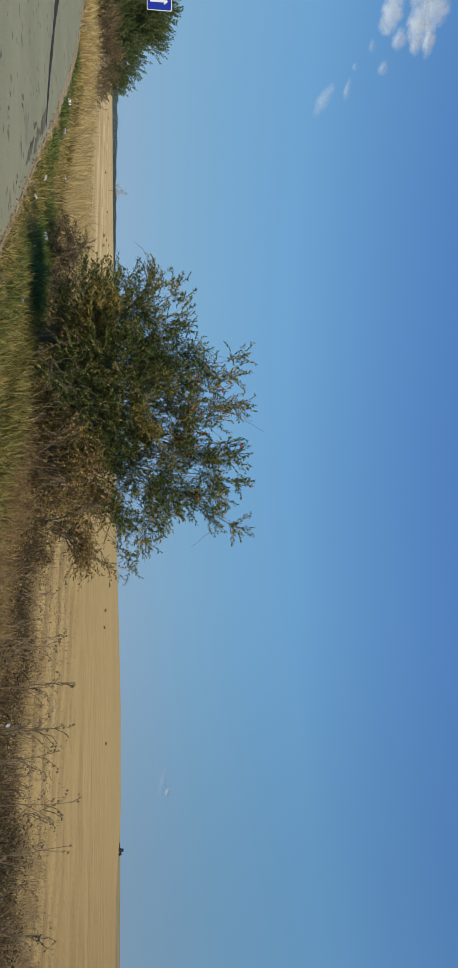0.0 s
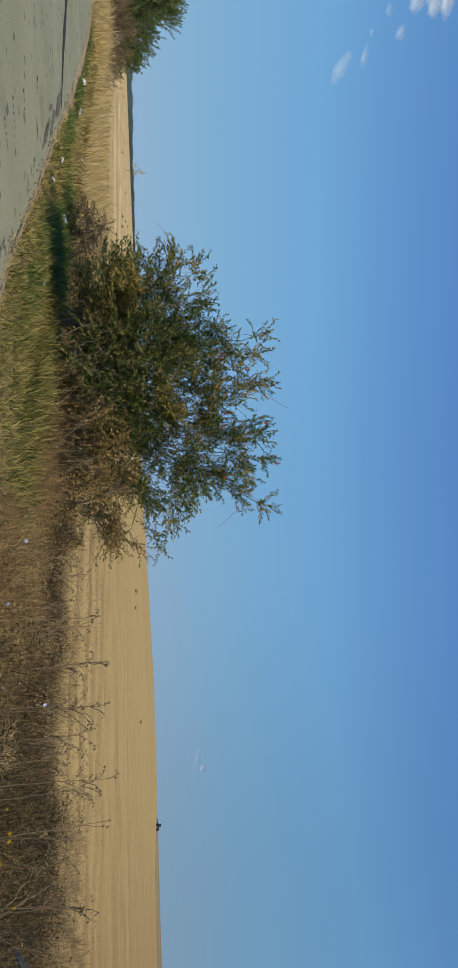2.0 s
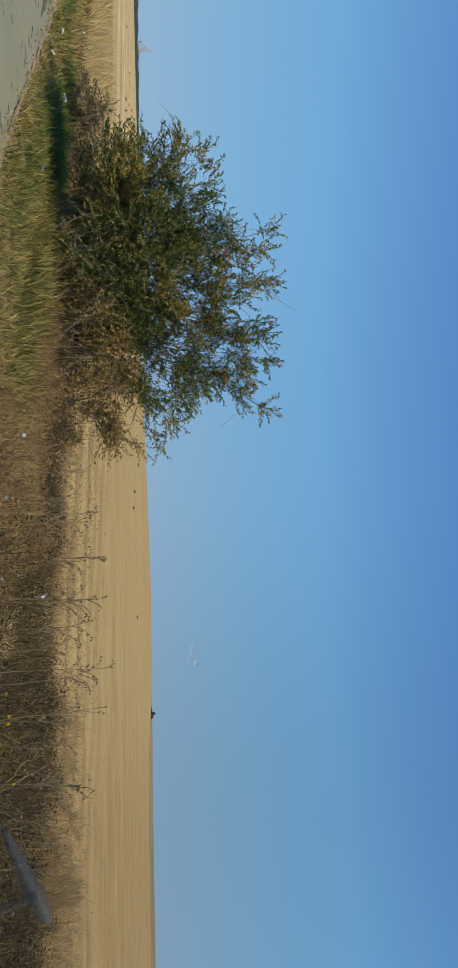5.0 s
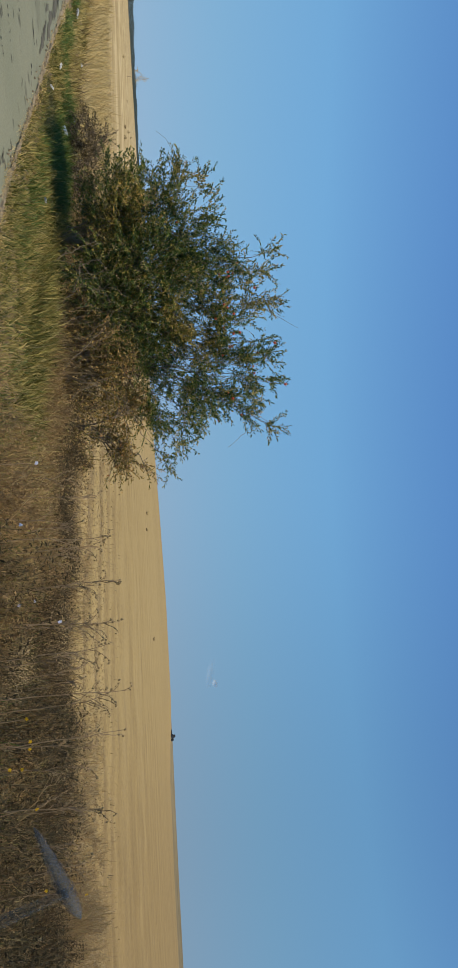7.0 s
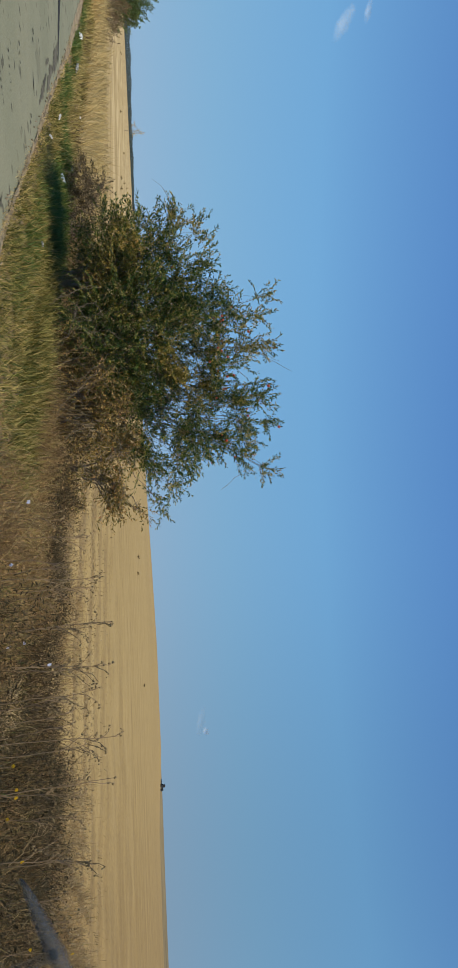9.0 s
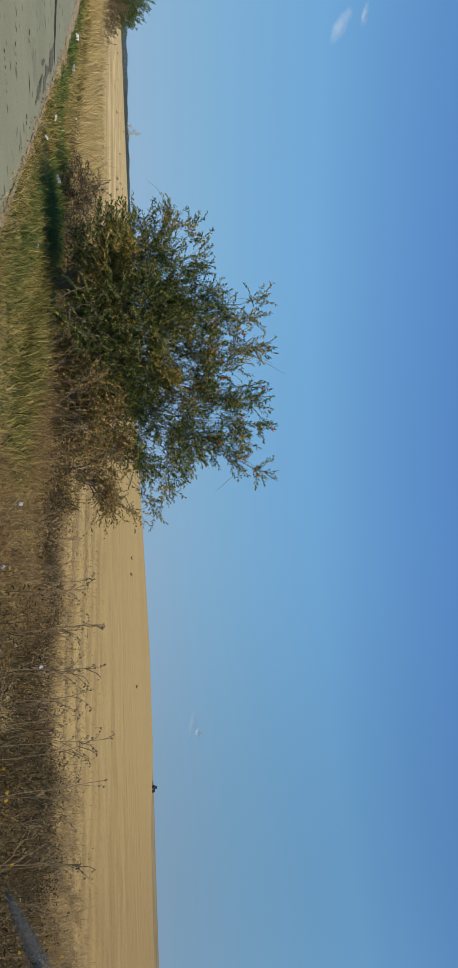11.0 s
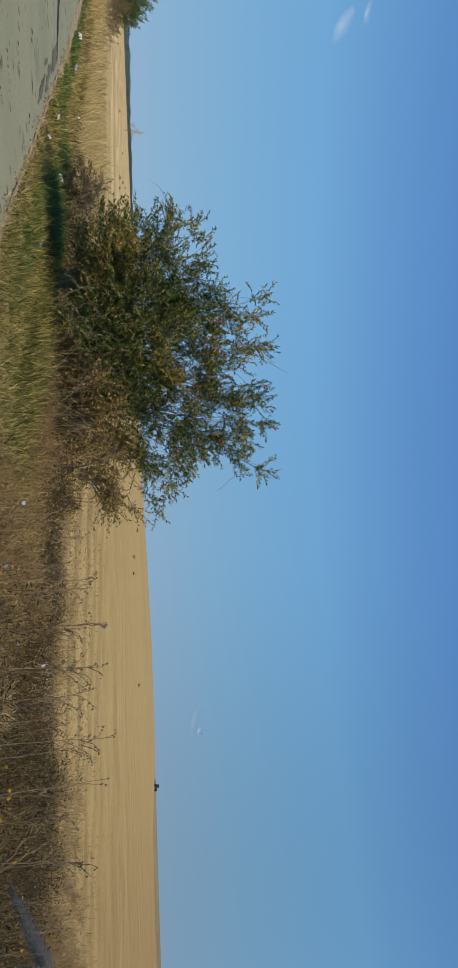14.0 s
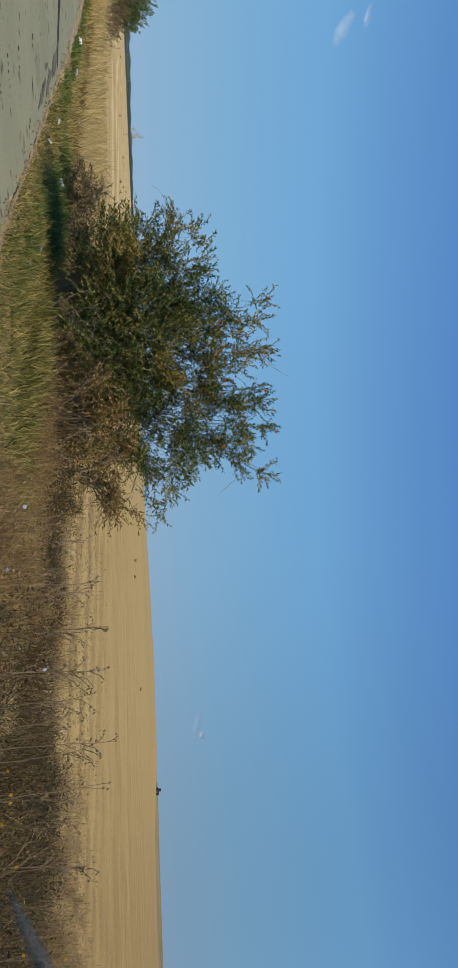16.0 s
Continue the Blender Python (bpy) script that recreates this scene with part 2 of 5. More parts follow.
def asphalt_mat():
    m, n, l, b = node_mat("worn_asphalt", 0.9, 0.12)
    pos = position(n)
    mp = n.new("ShaderNodeMapping")          # long wear marks along the road
    mp.inputs["Rotation"].default_value = (0, 0, radians(-47))
    mp.inputs["Scale"].default_value = (0.10, 0.9, 1)
    l.new(pos, mp.inputs[0])
    grain = noise_tex(n, l, 45, 5, 0.75, pos)
    blot = noise_tex(n, l, 0.55, 6, 0.65, pos)
    wear = noise_tex(n, l, 1.0, 5, 0.6, mp.outputs[0])
    f = maths(n, l, "ADD", maths(n, l, "MULTIPLY", blot, 0.55), maths(n, l, "MULTIPLY", wear, 0.45))
    col = ramp(n, l, f, [(0.34, (0.155, 0.165, 0.102)), (0.47, (0.190, 0.198, 0.127)), (0.55, (0.215, 0.218, 0.142)), (0.66, (0.255, 0.243, 0.158))])
    col = mix_col(n, l, 0.4, col, ramp(n, l, grain, [(0.3, (0.095, 0.099, 0.068)), (0.7, (0.32, 0.32, 0.225))]))
    for scale, lo, hi, s0, s1, amount in ((0.8, 0.16, 0.30, 0.48, 0.60, 0.22), (2.2, 0.20, 0.28, 0.46, 0.57, 0.55), (5.0, 0.22, 0.31, 0.47, 0.55, 0.75)):
        v = n.new("ShaderNodeTexVoronoi")
        v.inputs["Scale"].default_value = scale
        l.new(pos, v.inputs["Vector"])
        d = maths(n, l, "ADD", v.outputs["Distance"], maths(n, l, "MULTIPLY", maths(n, l, "SUBTRACT", noise_tex(n, l, scale * 4, 5, 0.7, pos), 0.4), 0.5))
        pit = ramp(n, l, d, [(lo, (1, 1, 1)), (hi, (0, 0, 0))])
        sel = ramp(n, l, noise_tex(n, l, scale * 0.45, 2, 0.5, pos), [(s0, (0, 0, 0)), (s1, (1, 1, 1))])
        col = mix_col(n, l, maths(n, l, "MULTIPLY", mix_col(n, l, 1.0, pit, sel, "MULTIPLY"), amount), col, (0.05, 0.047, 0.036))
    l.new(col, b.inputs["Base Color"])
    bump(n, l, b, grain, 0.5, 0.006)
    return m


M_GROUND = ground_mat()
M_ROAD = asphalt_mat()
M_ROAD_DARK = plain_mat("road_dark", (0.032, 0.031, 0.027), 0.85, 0.12, vary=0.5, scale=14)
M_STAIN = plain_mat("edge_dirt", (0.105, 0.098, 0.070), 0.9, 0.15, vary=0.6, scale=12, relief=0.6)
M_KERB = plain_mat("crumbled_edge", (0.25, 0.20, 0.125), 0.95, 0.1, vary=0.6, scale=9, relief=1.0)
M_STONE = plain_mat("pebble", (0.22, 0.18, 0.125), 0.9, 0.1, vary=0.4, scale=12)
M_BARK = plain_mat("bark", (0.23, 0.185, 0.135), 0.9, 0.1, vary=0.4, scale=40, relief=0.7)
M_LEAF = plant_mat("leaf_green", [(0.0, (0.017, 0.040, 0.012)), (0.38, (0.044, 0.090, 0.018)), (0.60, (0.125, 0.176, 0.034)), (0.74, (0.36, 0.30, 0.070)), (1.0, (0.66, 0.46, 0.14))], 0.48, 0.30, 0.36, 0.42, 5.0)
M_LEAF_DRY = plant_mat("leaf_turning", [(0.0, (0.07, 0.085, 0.022)), (0.3, (0.18, 0.155, 0.038)), (0.6, (0.40, 0.27, 0.08)), (0.86, (0.56, 0.38, 0.135)), (1.0, (0.52, 0.11, 0.05))], 0.5, 0.25, 0.36, 0.15)
M_LEAF_FAR = plant_mat("leaf_hedge", [(0.0, (0.045, 0.085, 0.025)), (0.5, (0.105, 0.16, 0.042)), (1.0, (0.20, 0.225, 0.07))], 0.5, 0.35, 0.3, 0.3)
M_BRAMBLE = plant_mat("bramble_brown", [(0.0, (0.10, 0.066, 0.034)), (0.5, (0.22, 0.158, 0.078)), (1.0, (0.38, 0.285, 0.15))], 0.8, 0.15, 0.2, 0.3)
M_GRASS = plant_mat("verge_grass", [(0.0, (0.022, 0.036, 0.009)), (0.34, (0.070, 0.086, 0.019)), (0.6, (0.19, 0.172, 0.043)), (0.82, (0.36, 0.30, 0.09)), (1.0, (0.56, 0.45, 0.18))], 0.6, 0.2, 0.25, 0.35, 5.0)
M_GOLD = plant_mat("golden_grass", [(0.0, (0.15, 0.122, 0.034)), (0.4, (0.29, 0.23, 0.07)), (0.75, (0.46, 0.36, 0.13)), (1.0, (0.62, 0.50, 0.23))], 0.6, 0.2, 0.3, 0.3, 1.6)
M_GREEN = plant_mat("fresh_grass", [(0.0, (0.040, 0.088, 0.020)), (0.55, (0.10, 0.165, 0.036)), (0.8, (0.22, 0.22, 0.056)), (1.0, (0.40, 0.32, 0.11))], 0.55, 0.25, 0.4, 0.25)
M_STRAW = plant_mat("dry_straw", [(0.0, (0.37, 0.262, 0.095)), (0.5, (0.59, 0.45, 0.19)), (1.0, (0.77, 0.63, 0.34))], 0.7, 0.2, 0.45, 0.3)
M_WEED = plant_mat("dry_weed", [(0.0, (0.11, 0.068, 0.035)), (0.35, (0.24, 0.155, 0.072)), (0.6, (0.42, 0.285, 0.13)), (0.75, (0.24, 0.205, 0.065)), (1.0, (0.66, 0.51, 0.28))], 0.75, 0.15, 0.3, 0.5, 5.0)
M_SCRUB = plant_mat("dark_scrub", [(0.0, (0.042, 0.030, 0.018)), (0.45, (0.108, 0.075, 0.039)), (0.75, (0.22, 0.156, 0.080)), (0.92, (0.38, 0.28, 0.15)), (1.0, (0.10, 0.11, 0.032))], 0.8, 0.12, 0.2, 0.45, 5.0)
# dark for dead growth, and for shade put into its colour
M_SHADE_WEED = plant_mat("dark_weed_and_shade", [(0.0, (0.028, 0.025, 0.014)), (0.45, (0.072, 0.058, 0.029)), (0.78, (0.155, 0.118, 0.058)), (0.92, (0.30, 0.23, 0.12)), (1.0, (0.085, 0.105, 0.028))], 0.8, 0.12, 0.2, 0.25)
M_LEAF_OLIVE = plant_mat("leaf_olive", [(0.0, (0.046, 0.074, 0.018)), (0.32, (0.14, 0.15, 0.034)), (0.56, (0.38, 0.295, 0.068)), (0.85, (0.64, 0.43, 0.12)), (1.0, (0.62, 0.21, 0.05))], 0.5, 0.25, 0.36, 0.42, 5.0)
M_STUBBLE = plant_mat("stubble", [(0.0, (0.20, 0.14, 0.07)), (0.5, (0.38, 0.28, 0.14)), (1.0, (0.55, 0.44, 0.25))], 0.7, 0.2, 0.25, 0.3)
M_STALK = plain_mat("dry_stalk", (0.27, 0.19, 0.11), 0.8, 0.15, vary=0.35, scale=25)
M_CHICORY = plant_mat("chicory_blue", [(0.0, (0.60, 0.62, 0.78)), (1.0, (0.76, 0.78, 0.88))], 0.6, 0.2, 0.35)
M_YELLOW = plant_mat("yellow_petal", [(0.0, (0.55, 0.33, 0.01)), (1.0, (0.75, 0.52, 0.03))], 0.6, 0.2, 0.35)
M_DEADWOOD = plain_mat("dead_wood", (0.20, 0.16, 0.115), 0.85, 0.15, vary=0.3, scale=30, relief=0.5)
M_FRUIT = plain_mat("red_fruit", (0.46, 0.07, 0.03), 0.45, 0.35, vary=0.5, scale=18, relief=0.05)
M_LITTER = plain_mat("crumpled_plastic", (0.50, 0.51, 0.50), 0.45, 0.4, vary=0.25, scale=20, relief=0.4)
M_LITTER_BLUE = plain_mat("blue_plastic", (0.36, 0.43, 0.50), 0.4, 0.4, vary=0.3, scale=20, relief=0.4)
M_POLE = plain_mat("galvanised_pole", (0.62, 0.62, 0.58), 0.5, 0.4, 0.3, vary=0.15, scale=12)
M_SIGN = plain_mat("sign_blue", (0.012, 0.035, 0.36), 0.4, 0.4, vary=0.12, scale=6, relief=0.02)
M_WHITE = plain_mat("sign_white", (0.80, 0.81, 0.82), 0.4, 0.4, vary=0.05, scale=6, relief=0.02)
M_BLACK = plain_mat("dark_metal", (0.03, 0.035, 0.04), 0.5, 0.4, vary=0.3, scale=3)
M_SLOPE = plain_mat("far_dry_grass", (0.205, 0.162, 0.083), 0.95, 0.1, vary=0.35, scale=0.05, relief=0.0)
# the haze of the distance is put into this blue-grey leaf colour
M_HAZY_WOODS = plant_mat("far_woods", [(0.0, (0.072, 0.102, 0.105)), (1.0, (0.084, 0.115, 0.116))], 0.8, 0.1, 0.2)


# ---- mesh helpers ----
def mesh_object(name, verts, faces, material, parent=None, smooth=False):
    me = bpy.data.meshes.new(name)
    v = verts.tolist() if isinstance(verts, np.ndarray) else verts
    me.from_pydata(v, [], faces)
    me.materials.append(material)
    if smooth:
        me.polygons.foreach_set("use_smooth", [True] * len(me.polygons))
    me.update()
    ob = new(name, me)
    if parent is not None:
        ob.parent = parent
    return ob


def part(name, bm, material, parent=None, label="", smooth=False):
    me = bpy.data.meshes.new(name)
    bm.to_mesh(me)
    bm.free()
    me.materials.append(material)
    if smooth:
        me.polygons.foreach_set("use_smooth", [True] * len(me.polygons))
    ob = new(name, me)
    if parent is not None:
        ob.parent = parent
    return tagged(ob, label)


def empty(name, at, label, category, group="", kind=""):
    ob = new(name)
    ob.location = at
    ob.empty_display_size = 0.1
    return tagged(ob, label, category, group, kind)


class Soup:
    """Gathers vertices and faces of one mesh."""

    def __init__(self):
        self.v, self.f, self.n = [], [], 0

    def add(self, verts, faces):
        verts = np.asarray(verts, float)
        self.v.append(verts)
        self.f += [tuple(int(i) + self.n for i in q) for q in faces]
        self.n += len(verts)

    def tube(self, pts, radii, sides=5):
        pts = np.asarray(pts, float)
        k = len(pts)
        tan = np.gradient(pts, axis=0)
        tan /= np.linalg.norm(tan, axis=1, keepdims=True) + 1e-9
        ref = np.array([0.31, 0.95, 0.05])
        a = np.cross(tan, ref)
        a /= np.linalg.norm(a, axis=1, keepdims=True) + 1e-9
        b = np.cross(tan, a)
        ang = np.arange(sides) * 2 * np.pi / sides
        r = np.asarray(radii, float)[:, None, None]
        ring = pts[:, None, :] + r * (np.cos(ang)[None, :, None] * a[:, None, :] + np.sin(ang)[None, :, None] * b[:, None, :])
        faces = []
        for i in range(k - 1):
            for j in range(sides):
                j2 = (j + 1) % sides
                faces.append((i * sides + j, i * sides + j2, (i + 1) * sides + j2, (i + 1) * sides + j))
        faces.append(tuple(range(sides - 1, -1, -1)))
        faces.append(tuple((k - 1) * sides + j for j in range(sides)))
        self.add(ring.reshape(-1, 3), faces)

    def build(self, name, material, parent=None, smooth=False):
        return mesh_object(name, np.concatenate(self.v), self.f, material, parent, smooth)


def unit(v):
    return v / (np.linalg.norm(v, axis=-1, keepdims=True) + 1e-9)


def ribbons_mesh(name, base, length, tilt, curl, width, material, parent=None, segs=3):
    """Curved blades and twigs: strips of segs pieces that set out at tilt from upright and bend over by curl (radians)."""
    n = len(base)
    az = rng.uniform(0, 2 * np.pi, n)
    hd = np.stack([np.cos(az), np.sin(az), np.zeros(n)], 1)
    up = np.array([0.0, 0.0, 1.0])
    sa = az + np.pi / 2 + rng.normal(0, 0.7, n)
    side = np.stack([np.cos(sa), np.sin(sa), np.zeros(n)], 1) * (width / 2)[:, None]
    p, rows = base.copy(), []
    for k in range(segs + 1):
        rows.append(p.copy())
        a = tilt + curl * (k + 0.5) / segs
        p = p + (hd * np.sin(a)[:, None] + up * np.cos(a)[:, None]) * (length / segs)[:, None]
    vs = []
    for k in range(segs):
        w = 1.0 - 0.75 * (k / segs) ** 1.5
        vs += [rows[k] - side * w, rows[k] + side * w]
    vs.append(rows[segs])
    m = 2 * segs + 1
    v = np.stack(vs, 1).reshape(-1, 3)
    o = np.arange(n)[:, None] * m
    faces = []
    for k in range(segs - 1):
        faces += (o + np.array([2 * k, 2 * k + 1, 2 * k + 3, 2 * k + 2])).tolist()
    faces += (o + np.array([2 * segs - 2, 2 * segs - 1, 2 * segs])).tolist()
    return mesh_object(name, v, faces, material, parent)


def leaves_mesh(name, base, way, length, width, material, parent=None):
    """Leaves with a folded midrib: two four-sided halves each."""
    n = len(base)
    way = unit(way)
    side = unit(np.cross(way, unit(rng.normal(size=(n, 3)))))
    up = np.cross(side, way)
    L, W = length[:, None], width[:, None]
    mid1 = base + way * L * 0.35 - up * W * 0.1
    tip = base + way * L + up * W * -0.35
    l1 = base + way * L * 0.38 + side * W * 0.5 + up * W * 0.12
    l2 = base + way * L * 0.72 + side * W * 0.34 + up * W * 0.05
    r1 = base + way * L * 0.38 - side * W * 0.5 + up * W * 0.12
    r2 = base + way * L * 0.72 - side * W * 0.34 + up * W * 0.05
    v = np.stack([base, l1, l2, tip, r2, r1, mid1], 1).reshape(-1, 3)
    k = np.arange(n)[:, None] * 7
    faces = (k + np.array([0, 6, 3, 2])).tolist()
    f1 = (k + np.array([0, 1, 2, 6])).tolist()
    f2 = (k + np.array([6, 2, 3, 4])).tolist()
    f3 = (k + np.array([6, 4, 5, 0])).tolist()
    return mesh_object(name, v, f1 + f2 + f3, material, parent)


# ---- the plan: the road's edge, seen from above ----
EDGE = np.array([(60, -14), (20, -2.6), (9, 0.2), (4.5, 1.75), (2.2, 2.8), (0.6, 3.9), (-0.6, 4.95), (-1.47, 5.8),
                 (-2.0, 6.4), (-2.6, 7.1), (-3.7, 8.6), (-5.3, 10.7), (-8.1, 14.4), (-11.5, 18.6), (-14.5, 22.2),
                 (-17.6, 25.5), (-24.3, 32.3), (-45, 53), (-120, 128), (-900, 908)], float)
_s = np.concatenate([[0], np.cumsum(np.linalg.norm(np.diff(EDGE, axis=0), axis=1))])
_u = np.concatenate([np.linspace(0, _s[3], 30), np.linspace(_s[3], _s[16], 260)[1:], np.linspace(_s[16], _s[19], 40)[1:]])
EX, EY = np.interp(_u, _s, EDGE[:, 0]), np.interp(_u, _s, EDGE[:, 1])
for _ in range(6):          # round the corners of the line
    EX[1:-1] = (EX[:-2] + 2 * EX[1:-1] + EX[2:]) / 4
    EY[1:-1] = (EY[:-2] + 2 * EY[1:-1] + EY[2:]) / 4
U0 = _s[7]
EU = _u - U0                # 0 where the edge leaves the grass near the car, growing along the road
TX, TY = np.gradient(EX, EU), np.gradient(EY, EU)
_l = np.hypot(TX, TY)
NX, NY = TY / _l, -TX / _l  # points off the road


def off_road(u, s):
    """The place u metres along the road's edge and s metres off it."""
    x = np.interp(u, EU, EX) + s * np.interp(u, EU, NX)
    y = np.interp(u, EU, EY) + s * np.interp(u, EU, NY)
    return x, y


def kerb_distance(x, y):
    """Signed distance off the road's edge; below zero on the asphalt."""
    x, y = np.atleast_1d(x).astype(float), np.atleast_1d(y).astype(float)
    out = np.empty(len(x))
    for i in range(0, len(x), 4000):
        px, py = x[i:i + 4000, None], y[i:i + 4000, None]
        k = np.argmin((px - EX) ** 2 + (py - EY) ** 2, axis=1)
        out[i:i + 4000] = (x[i:i + 4000] - EX[k]) * NX[k] + (y[i:i + 4000] - EY[k]) * NY[k]
        far = np.hypot(x[i:i + 4000] - EX[k], y[i:i + 4000] - EY[k])
        out[i:i + 4000] = np.where(out[i:i + 4000] < 0, -far, far)
    return out


def smooth(a, b, x):
    t = np.clip((x - a) / (b - a), 0, 1)
    return t * t * (3 - 2 * t)


def lumps(x, y, k):
    return np.sin(x * k + 1.3 * np.sin(y * k * 0.7)) * np.sin(y * k * 1.1 + 0.8 * np.sin(x * k * 0.6 + 2))


def land(x, y, s=None):
    """Height of the ground."""
    x, y = np.atleast_1d(x).astype(float), np.atleast_1d(y).astype(float)
    if s is None:
        s = kerb_distance(x, y)
    r = np.hypot(x, y)
    az = np.degrees(np.arctan2(x, y))
    z = -0.006 - 0.05 * (1 - smooth(-0.7, -0.1, s)) + 0.025 * lumps(x, y, 1.7) * smooth(0.2, 1.2, s)
    z -= 0.16 * np.exp(-((s - 2.9) / 0.8) ** 2)                     # shallow ditch
    ridge = np.sin((s - 6.85) * 3.93 + 0.6 * lumps(x, y, 0.45)) * (0.75 + 0.25 * lumps(x, y, 2.3)) + 0.25 * lumps(x, y, 5.1)
    z += 0.05 * ridge * smooth(3.0, 3.8, s) * (1 - smooth(9, 17, r))
    rise = np.interp(az, [-60, -25, -10, 0, 6, 12, 22, 30, 45, 90], [-0.15, -0.17, -0.08, 0.03, 0.16, 0.26, 0.2, 0.07, 0.0, 0.0])
    rise = rise - 0.33 * smooth(18.5, 25.0, az) * (1 - smooth(60, 80, az))
    z += smooth(60, 420, r) * (1.1 + 420 * np.tan(np.radians(rise)))
    z -= smooth(420, 900, r) * 2.0 * smooth(0.0, 0.1, rise)
    return z


# ---- ground, road and its edge ----
def build_ground():
    rad = np.concatenate([[0.0], np.geomspace(1.2, 6.0, 34)[:-1], np.geomspace(6.0, 18.0, 96)[:-1], np.geomspace(18.0, 4300.0, 175)])
    front = np.radians(np.arange(-50, 45.1, 0.33))
    rest = np.radians(np.arange(49, 308, 4.0))
    ang = np.concatenate([front, rest])
    na, nr = len(ang), len(rad)
    R, A = np.meshgrid(rad[1:], ang, indexing="ij")
    x, y = (R * np.sin(A)).ravel(), (R * np.cos(A)).ravel()
    x, y = np.concatenate([[0], x]), np.concatenate([[0], y])
    s = kerb_distance(x, y)
    v = np.stack([x, y, land(x, y, s)], 1)
    faces = [(0, 1 + (j + 1) % na, 1 + j) for j in range(na)]
    for i in range(nr - 2):
        o = 1 + i * na
        faces += [(o + j, o + (j + 1) % na, o + na + (j + 1) % na, o + na + j) for j in range(na)]
    ob = mesh_object("ground", v, faces, M_GROUND, smooth=True)
    a = ob.data.attributes.new("off_kerb", "FLOAT", "POINT")
    a.data.foreach_set("value", s.astype(np.float32))
    return tagged(ob, "harvested stubble field of pale dry straw and soil", "field", kind="structure")


build_ground()


def strip(name, material, s0, s1, z0, z1, u0, u1, steps, rough_edge=0.0, cross=6):
    """A strip that runs along the road's edge."""
    u = np.linspace(0, 1, steps) ** 1.6 * (u1 - u0) + u0
    cols = []
    for k in range(cross):
        t = k / (cross - 1)
        wig = rough_edge * (lumps(u, u * 0 + k, 2.1) + 0.6 * lumps(u, u * 0 + 5, 6.3) + 0.5 * lumps(u, u * 0 + 2, 17.0)) * (1 if k in (0, cross - 1) else 0.2)
        x, y = off_road(u, s0 + (s1 - s0) * t * (1 + 2.6 * smooth(7, 15, u)) + wig)
        cols.append(np.stack([x, y, np.full(steps, z0 + (z1 - z0) * t) + math.sin(math.pi * t) * (0.006 + 0.008 * lumps(u, u * 0 + k * 1.7, 9.0) + 0.008 * lumps(u, u * 0 + k * 3.1, 31.0))], 1))
    v = np.stack(cols, 1).reshape(-1, 3)
    f = [(i * cross + k, i * cross + k + 1, (i + 1) * cross + k + 1, (i + 1) * cross + k) for i in range(steps - 1) for k in range(cross - 1)]
    return mesh_object(name, v, f, material, smooth=True)


def build_road():
    k = np.where((EU > -60) & (EU < 900))[0]
    outer = np.stack([EX[k], EY[k], np.full(len(k), 0.0)], 1)
    inner = np.stack([EX[k] - NX[k] * 13, EY[k] - NY[k] * 13, np.full(len(k), 0.0)], 1)
    v = np.concatenate([outer, inner])
    n = len(k)
    f = [(i, i + 1, n + i + 1, n + i) for i in range(n - 1)]
    ob = mesh_object("road", v, f, M_ROAD)
    return tagged(ob, "worn grey asphalt with dark pits and patches", "road", kind="structure")


build_road()
def build_far_slope():
    """The next field, rising a little behind the crest of the stubble."""
    az = np.arange(17.0, 75.0, 0.5)
    top = np.interp(az, [17, 19, 22, 24.5, 26.5, 30, 32, 45, 75], [0.10, 0.16, 0.17, 0.14, 0.11, 0.08, 0.065, 0.0, -0.1])
    rows = []
    for r, k in ((430, 0.0), (520, 0.6), (620, 1.0), (760, 0.6), (900, 0.0)):
        z = -3.0 + k * (4.1 + r * np.tan(np.radians(top)) / max(k, 0.01) * (1 if k == 1 else 0.3))
        rows.append(np.stack([r * np.sin(np.radians(az)), r * np.cos(np.radians(az)), z], 1))
    v = np.concatenate(rows)
    n = len(az)
    f = [(i * n + j, i * n + j + 1, (i + 1) * n + j + 1, (i + 1) * n + j) for i in range(4) for j in range(n - 1)]
    ob = mesh_object("far_slope", v, f, M_SLOPE, smooth=True)
    tagged(ob, "dry olive slope behind the crest of the stubble field", "field", kind="structure")


build_far_slope()
kerb = strip("kerb", M_KERB, -0.02, 0.055, 0.002, 0.008, -8.0, 60.0, 1600, 0.05, 8)
tagged(kerb, "crumbled pale gravel edge of the asphalt", "road edge", kind="structure")


# ---- grasses and stubble ----
def reseed(k):
    """Each thing draws its own random numbers."""
    global rng
    rng = np.random.default_rng(k)


def scatter(n, u0, u1, s0, s1, near=7.0, power=1.3, patchy=0.0, k=1.5):
    """Places along the verge, thinning with the distance from the road's bend."""
    u = rng.uniform(u0, u1, n)
    s = rng.uniform(s0, s1, n)
    x, y = off_road(u, s)
    d = np.hypot(x, y)
    keep = rng.random(n) < np.minimum(1, (near / np.maximum(d, 0.1)) ** power)
    if patchy:
        keep &= rng.random(n) < np.clip(1 - patchy + patchy * 1.6 * (0.5 + 0.5 * lumps(x, y, k)), 0, 1)
    x, y, s, d = x[keep], y[keep], s[keep], d[keep]
    return np.stack([x, y, land(x, y, s)], 1), s, d


